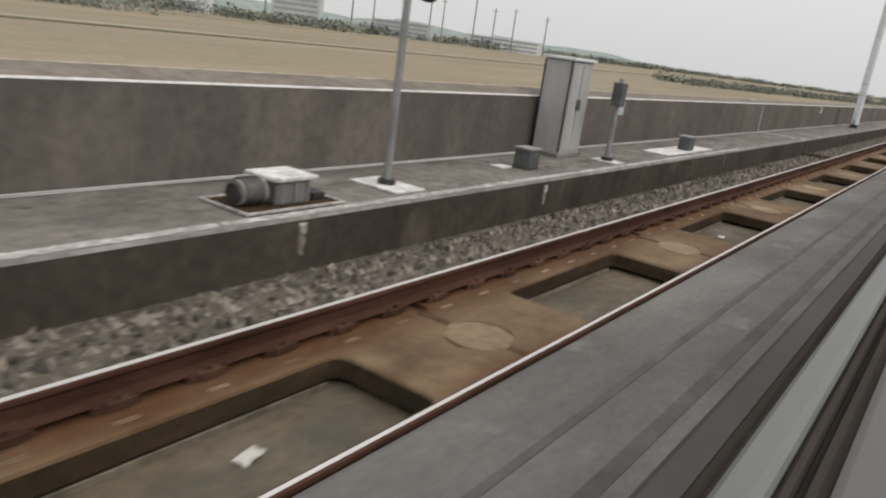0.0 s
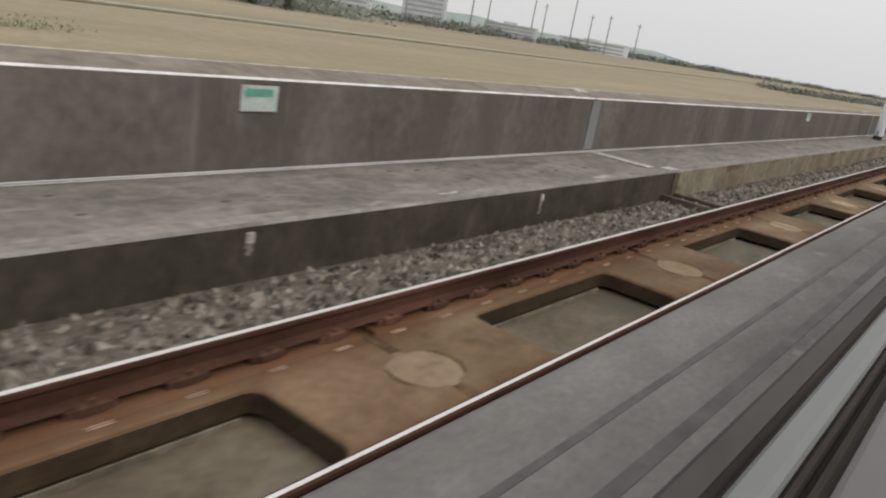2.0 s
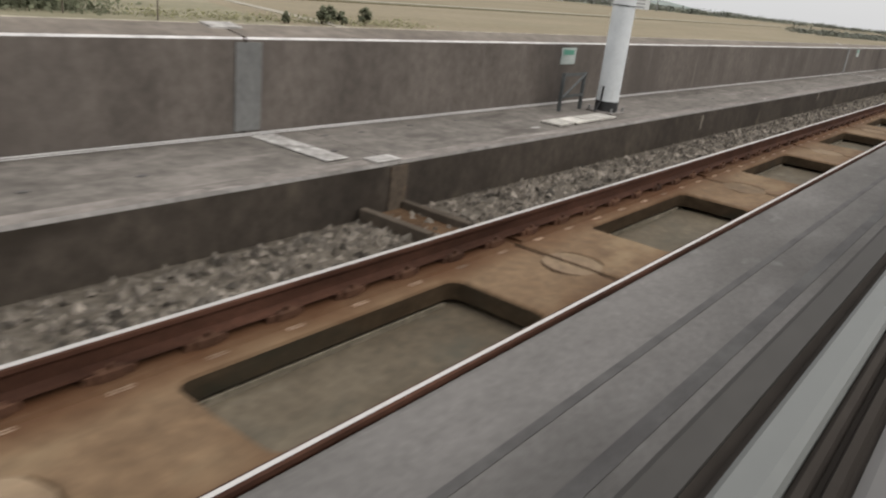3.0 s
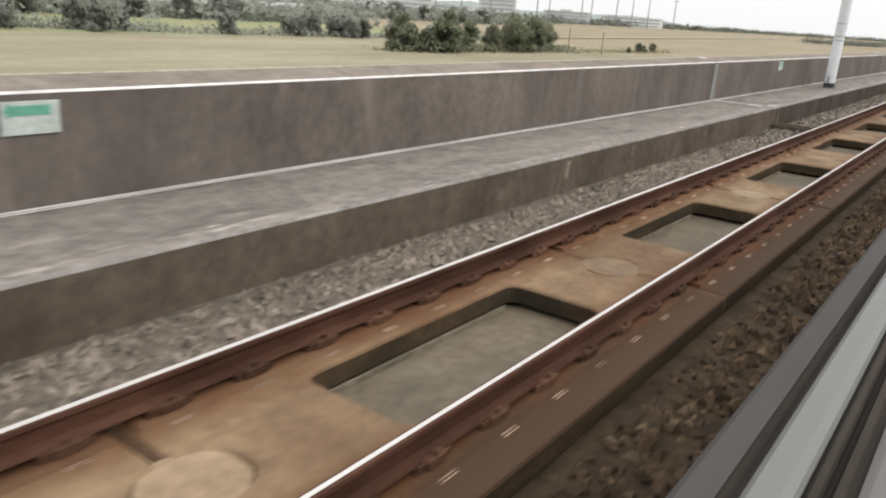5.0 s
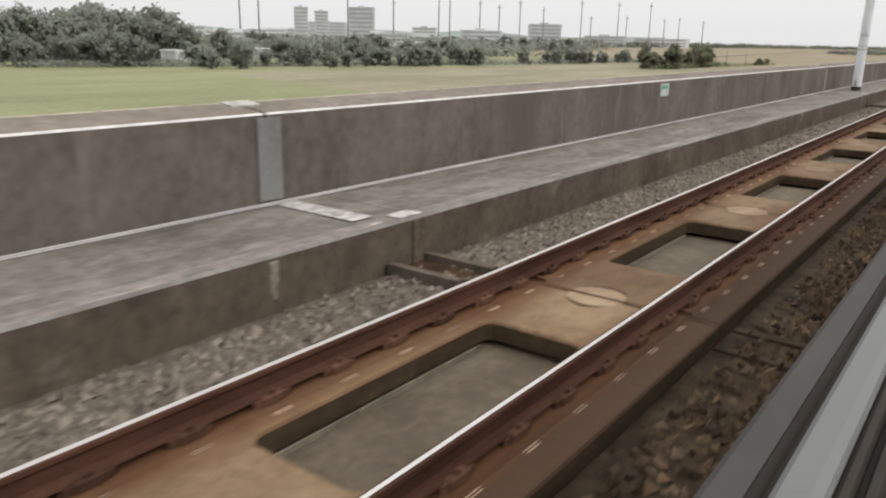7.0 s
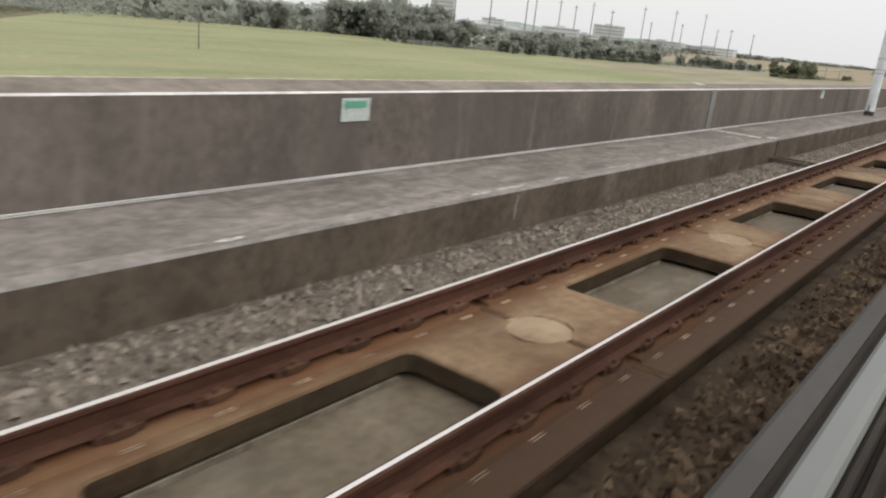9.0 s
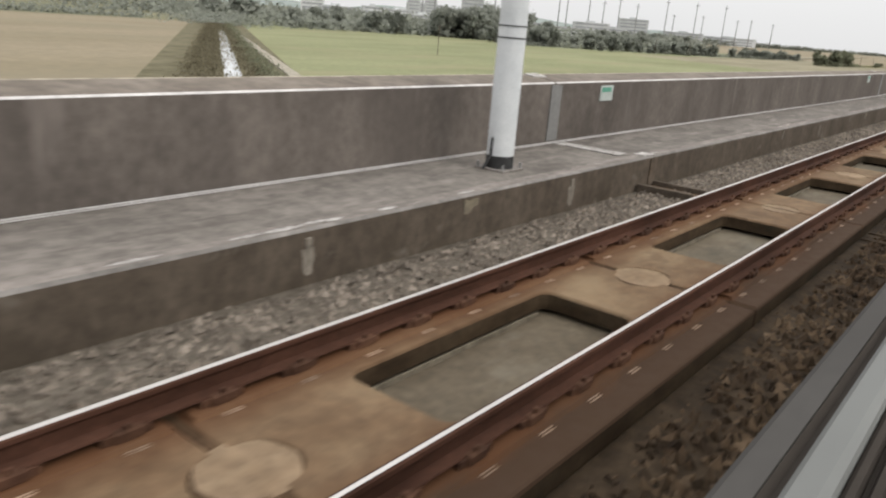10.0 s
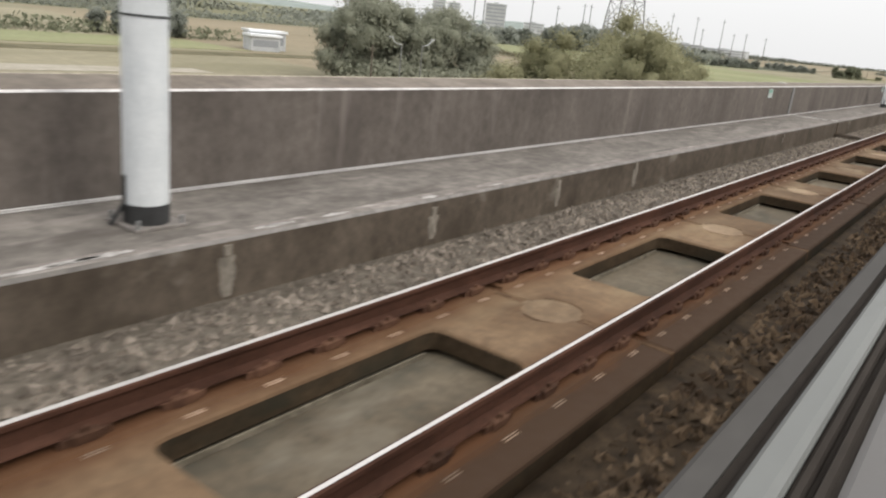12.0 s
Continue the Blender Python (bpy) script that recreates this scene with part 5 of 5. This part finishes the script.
hedge("scrub", -905, 28, -880, 32, 9, 5.2, 45000, 0.09, M_LEAF_OLIVE, "tangled olive scrub beside the viaduct")
hedge("scrub", -934, 34, -870, 42, 12, 5.0, 80000, 0.11, M_LEAF, "dense green scrub beyond the parapet")
row("olive", 8, -868, 48, -857, 49, 2.5, 0.74)
hedge("scrub", -871, 47, -853, 50, 5, 4.0, 5000, 0.22, M_LEAF, "dense green scrub below the roadside trees")
row("dark", 6, -880, 118, -846, 112, 8, 0.7)
row("far", 10, -1000, 182, -860, 178, 8, 0.9)
hedge("hedge", -1010, 182, -850, 178, 8, 4.0, 3500, 0.6, M_LEAF, "green hedge behind the field strip")

for ob in [o for kind in KINDS.values() for o in kind if o not in used]:
    for o in (*ob.children_recursive, ob):
        bpy.data.objects.remove(o)


# ---- far woods on the skyline ----
def woods(pts, n, size, label, mat):
    """Far tree clumps along a line, each a loose dome of leaf tufts."""
    verts, faces, soft = [], [], []
    r = random.Random(n)
    for _ in range(n):
        t = r.random() * (len(pts) - 1)
        i = int(t)
        a, b = Vector(pts[i]), Vector(pts[i + 1])
        c = a.lerp(b, t - i) + Vector((r.uniform(-25, 25), r.uniform(-25, 25)))
        s = size * r.uniform(0.5, 1.3)
        for _ in range(44):
            d = Vector((r.gauss(0, 1), r.gauss(0, 1), r.gauss(0, 1))).normalized()
            p = Vector((c.x, c.y, GROUND_Z + s * 0.45)) + Vector((d.x * 1.25, d.y * 1.25, d.z * 0.5)) * s * r.uniform(0.5, 1.1)
            u = Vector((r.gauss(0, 1), r.gauss(0, 1), r.gauss(0, 1))).normalized()
            v = u.orthogonal().normalized()
            q = s * r.uniform(0.1, 0.2)
            k = len(verts)
            verts += [(p + u * q) * K, (p + v * q * 0.7) * K, (p - u * q) * K, (p - v * q * 0.7) * K]
            faces.append((k, k + 1, k + 2, k + 3))
            soft += [(0.5 * d + Vector((0, -0.3, 0.6)) + 0.2 * u).normalized()] * 4
    me = leafy("woods", verts, faces, soft)
    me.materials.append(mat)
    return tagged(new("woods", me), label, "woods", kind="stuff")


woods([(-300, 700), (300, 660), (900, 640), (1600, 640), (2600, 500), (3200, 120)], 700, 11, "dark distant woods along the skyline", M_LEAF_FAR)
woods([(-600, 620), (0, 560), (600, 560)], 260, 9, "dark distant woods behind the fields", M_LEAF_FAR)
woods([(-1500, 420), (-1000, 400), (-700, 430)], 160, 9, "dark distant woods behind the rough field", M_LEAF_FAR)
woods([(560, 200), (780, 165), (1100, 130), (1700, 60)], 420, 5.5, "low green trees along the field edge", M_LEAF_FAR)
# low hills far behind everything
bm = bmesh.new()
xs = [-3000 + 250 * i for i in range(37)]
crest = [45 + 38 * noise.noise(Vector((x / 900, 3.1, 0))) + 22 * noise.noise(Vector((x / 330, 7.7, 0))) for x in xs]
low = [bm.verts.new((x, 3600 - 0.22 * x, GROUND_Z)) for x in xs]
mid = [bm.verts.new((x, 4000 - 0.22 * x, GROUND_Z + h)) for x, h in zip(xs, crest)]
back = [bm.verts.new((x, 4600 - 0.22 * x, GROUND_Z)) for x in xs]
for i in range(len(xs) - 1):
    bm.faces.new((low[i], low[i + 1], mid[i + 1], mid[i]))
    bm.faces.new((mid[i], mid[i + 1], back[i + 1], back[i]))
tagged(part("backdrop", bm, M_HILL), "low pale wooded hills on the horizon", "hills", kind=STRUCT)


# ---- houses, town and masts ----
def building(x, y, w, d, h, floors, turn=0.0, roof=M_PLASTER):
    root = thing("apartment_block" if floors > 2 else "house", x, y, GROUND_Z, "pale grey far apartment block with rows of windows" if floors > 2 else "low pale farm house with a light roof",
                 "building", "far buildings", turn=turn)
    part("wall", box(-w / 2, w / 2, -d / 2, d / 2, -0.3, h), M_PLASTER, root)
    part("roof", box(-w / 2 - 0.4, w / 2 + 0.4, -d / 2 - 0.4, d / 2 + 0.4, h, h + 0.5), roof, root)
    if floors > 2:
        part("stair_head", box(-w * 0.15, w * 0.1, -d * 0.2, d * 0.2, h + 0.5, h + 3.5), M_PLASTER, root)
    for f in range(floors):
        cz = (f + 0.55) * h / floors
        part("window", box(-w * 0.44, w * 0.44, -d / 2 - 0.06, -d / 2 + 0.02, cz - h / floors * 0.22, cz + h / floors * 0.22), M_PANE, root)
    return root


def bearing(x, degrees, away):
    """A place seen from x on the line, degrees round from straight across."""
    return x + away * math.sin(radians(degrees)), away * math.cos(radians(degrees))


for b, away, w, d, h, fl in ((41.5, 1500, 26, 18, 62, 9), (43.0, 1520, 26, 18, 56, 9), (59.5, 1400, 60, 18, 38, 6), (46.5, 900, 70, 20, 14, 3), (50, 1000, 90, 20, 12, 3),
                             (54.5, 1100, 60, 18, 22, 4), (57, 1200, 50, 16, 16, 3), (36, 800, 40, 16, 12, 3), (33, 900, 30, 14, 18, 4), (64, 1500, 80, 18, 20, 4),
                             (68, 1700, 120, 20, 18, 3), (28, 800, 40, 14, 14, 3)):
    x, y = bearing(-536.8, b, away)
    building(x, y, w, d, h, fl, turn=-b)
for b, away, w, h, fl in ((20, 900, 70, 14, 3), (27, 1100, 60, 18, 4), (33, 1500, 120, 22, 4), (36, 1600, 90, 40, 6)):
    x, y = bearing(-247, b, away)
    building(x, y, w, 18, h, fl, turn=-b)
for b, away, w, h, fl in ((55.5, 1700, 45, 60, 8), (58.5, 1900, 50, 30, 5), (45, 1500, 40, 40, 6)):
    x, y = bearing(-946, b, away)
    building(x, y, w, 18, h, fl, turn=-b)
for x, y, w, d, h, t in ((-398, 262, 15, 8, 4.2, 10), (-330, 300, 22, 9, 4, 5), (-250, 330, 26, 10, 5, -5), (-205, 330, 20, 10, 4, 0),
                         (-866, 146, 7, 5, 3.4, -20), (-862, 150, 9, 5, 4.2, -20), (-160, 380, 40, 12, 6, 0), (-60, 420, 60, 14, 7, 4)):
    building(x, y, w, d, h, 1, turn=t, roof=M_ROOF)

# masts of another line far across the fields
mast = new("far_mast")
bm = bmesh.new()
tube(bm, (0, 0, 0), (0, 0, 62), 1.1, 0.7, 8)
# lighter steel fades the masts, as haze would
part("shaft", bm, M_STEEL, mast)
part("cross_arm", box(-0.5, 0.5, -4.0, 4.0, 57.0, 57.8), M_STEEL, mast)
tagged(mast, "tall grey mast of another railway line across the fields", "mast", "far masts")
MASTS = ((38.4, 3.0), (39.7, 3.0), (46.0, 3.0), (49.3, 2.6), (52.6, 3.0), (53.4, 3.0), (55.6, 2.7), (57.0, 2.4), (58.5, 2.75), (60.2, 2.3), (62.9, 2.8),
         (63.6, 1.7), (65.5, 2.7), (66.1, 1.75), (67.7, 2.65), (68.7, 1.6), (69.7, 1.7), (71.3, 1.5))
for i, (b, rise_deg) in enumerate(MASTS):
    away = min(660 / math.cos(radians(b)), 1600)
    x, y = bearing(-577.6, b, away)
    m = pose(x * K, y * K, GROUND_Z * K) @ Matrix.Diagonal((1, 1, (11.1 + away * math.tan(radians(rise_deg))) / 62, 1))
    if i:
        copy_thing(mast, Matrix()).matrix_basis = m
    else:
        mast.matrix_basis = m

# power line tower
root = thing("lattice_tower", -839, 67.5, GROUND_Z, "grey steel lattice power tower among trees", "lattice tower")
for sx in (-1, 1):
    for sy in (-1, 1):
        part("leg", tube(bmesh.new(), (sx * 4.3, sy * 4.3, -0.3), (sx * 0.8, sy * 0.8, 38), 0.16, 0.1, 6), M_STEEL, root)
for i in range(8):
    z0, z1 = 38 * i / 8, 38 * (i + 1) / 8
    a, b = 4.3 - 3.5 * i / 8, 4.3 - 3.5 * (i + 1) / 8
    for sx, sy, tx, ty in ((-1, -1, 1, -1), (1, -1, 1, 1), (1, 1, -1, 1), (-1, 1, -1, -1)):
        part("bracing", tube(bmesh.new(), (sx * a, sy * a, z0), (tx * b, ty * b, z1), 0.06, sides=5), M_STEEL, root)
        part("bracing", tube(bmesh.new(), (tx * a, ty * a, z0), (sx * b, sy * b, z1), 0.06, sides=5), M_STEEL, root)
        part("strut", tube(bmesh.new(), (sx * b, sy * b, z1), (tx * b, ty * b, z1), 0.05, sides=5), M_STEEL, root)
for z in (28, 33):
    part("cross_arm", tube(bmesh.new(), (-5, 0, z), (5, 0, z), 0.12, sides=6), M_STEEL, root)

# street lamps of the road behind the trees
for x, y, s in ((-897.5, 76, -1), (-892.5, 76, 1)):
    root = thing("street_lamp", x, y, GROUND_Z, "grey street lamp with a curved pale arm beside a road", "street lamp", "street lamps")
    part("post", tube(bmesh.new(), (0, 0, 0), (0, 0, 7.2), 0.1, 0.07, 8), M_STEEL, root)
    bm = bmesh.new()
    pts = [(s * 2.2 * math.sin(a), 0, 7.2 + 1.1 * (1 - math.cos(a))) for a in (0, 0.3, 0.6, 0.9, 1.2, 1.5)]
    for p, q in zip(pts, pts[1:]):
        tube(bm, p, q, 0.06, sides=6)
    part("arm", bm, M_WHITE, root, "curved pale arm")
    part("lamp_head", box(s * 2.5 - 0.4, s * 2.5 + 0.4, -0.12, 0.12, 8.18, 8.3, 0.03), M_WHITE, root)

# old stakes and a bare forked pole in the harvested field
stake = new("stake")
part("shaft", tube(bmesh.new(), (0, 0, -0.3), (0, 0, 5.3), 0.13, 0.11, 8), M_BARK, stake)
tagged(stake, "tall dark weathered wooden stake in the harvested field", "stake", "field stakes")
for i, x in enumerate((-843.6, -841.9, -841.0, -839.9, -838.3, -837.3, -836.8, -834.6, -833.8, -832.1, -831.2)):
    m = pose(x * K, (67.5 + 0.5 * math.sin(5.0 * i)) * K, GROUND_Z * K, 1.5 * math.sin(i * 2.1), 1.5 * math.cos(i * 3.3), 0)
    if i:
        copy_thing(stake, m)
    else:
        stake.matrix_basis = m
root = thing("forked_pole", -842.6, 68, GROUND_Z, "bare dark pole with forked arms in the harvested field", "pole")
part("shaft", tube(bmesh.new(), (0, 0, -0.3), (0, 0, 12.5), 0.16, 0.09, 8), M_BARK, root)
for s, z in ((1, 6.8), (-1, 9.2), (1, 9.0)):
    part("arm", tube(bmesh.new(), (0, 0, z), (s * 2.6, 0.3, z + 2.6), 0.09, 0.05, 6), M_BARK, root)

# wooden field poles
for x, y, h in ((-640, 150, 9), (-880, 60, 7), (-905, 75, 7), (-190, 118, 8), (-222, 122, 9), (-178, 112, 7), (-390, 190, 9), (-350, 185, 8)):
    root = thing("field_pole", x, y, GROUND_Z, "thin weathered wooden pole in the fields", "pole", "field poles")
    part("shaft", tube(bmesh.new(), (0, 0, 0), (0, 0, h), 0.13, 0.09, 8), M_BARK, root)
    part("cross_arm", box(-0.6, 0.6, -0.05, 0.05, h - 0.6, h - 0.48), M_BARK, root)
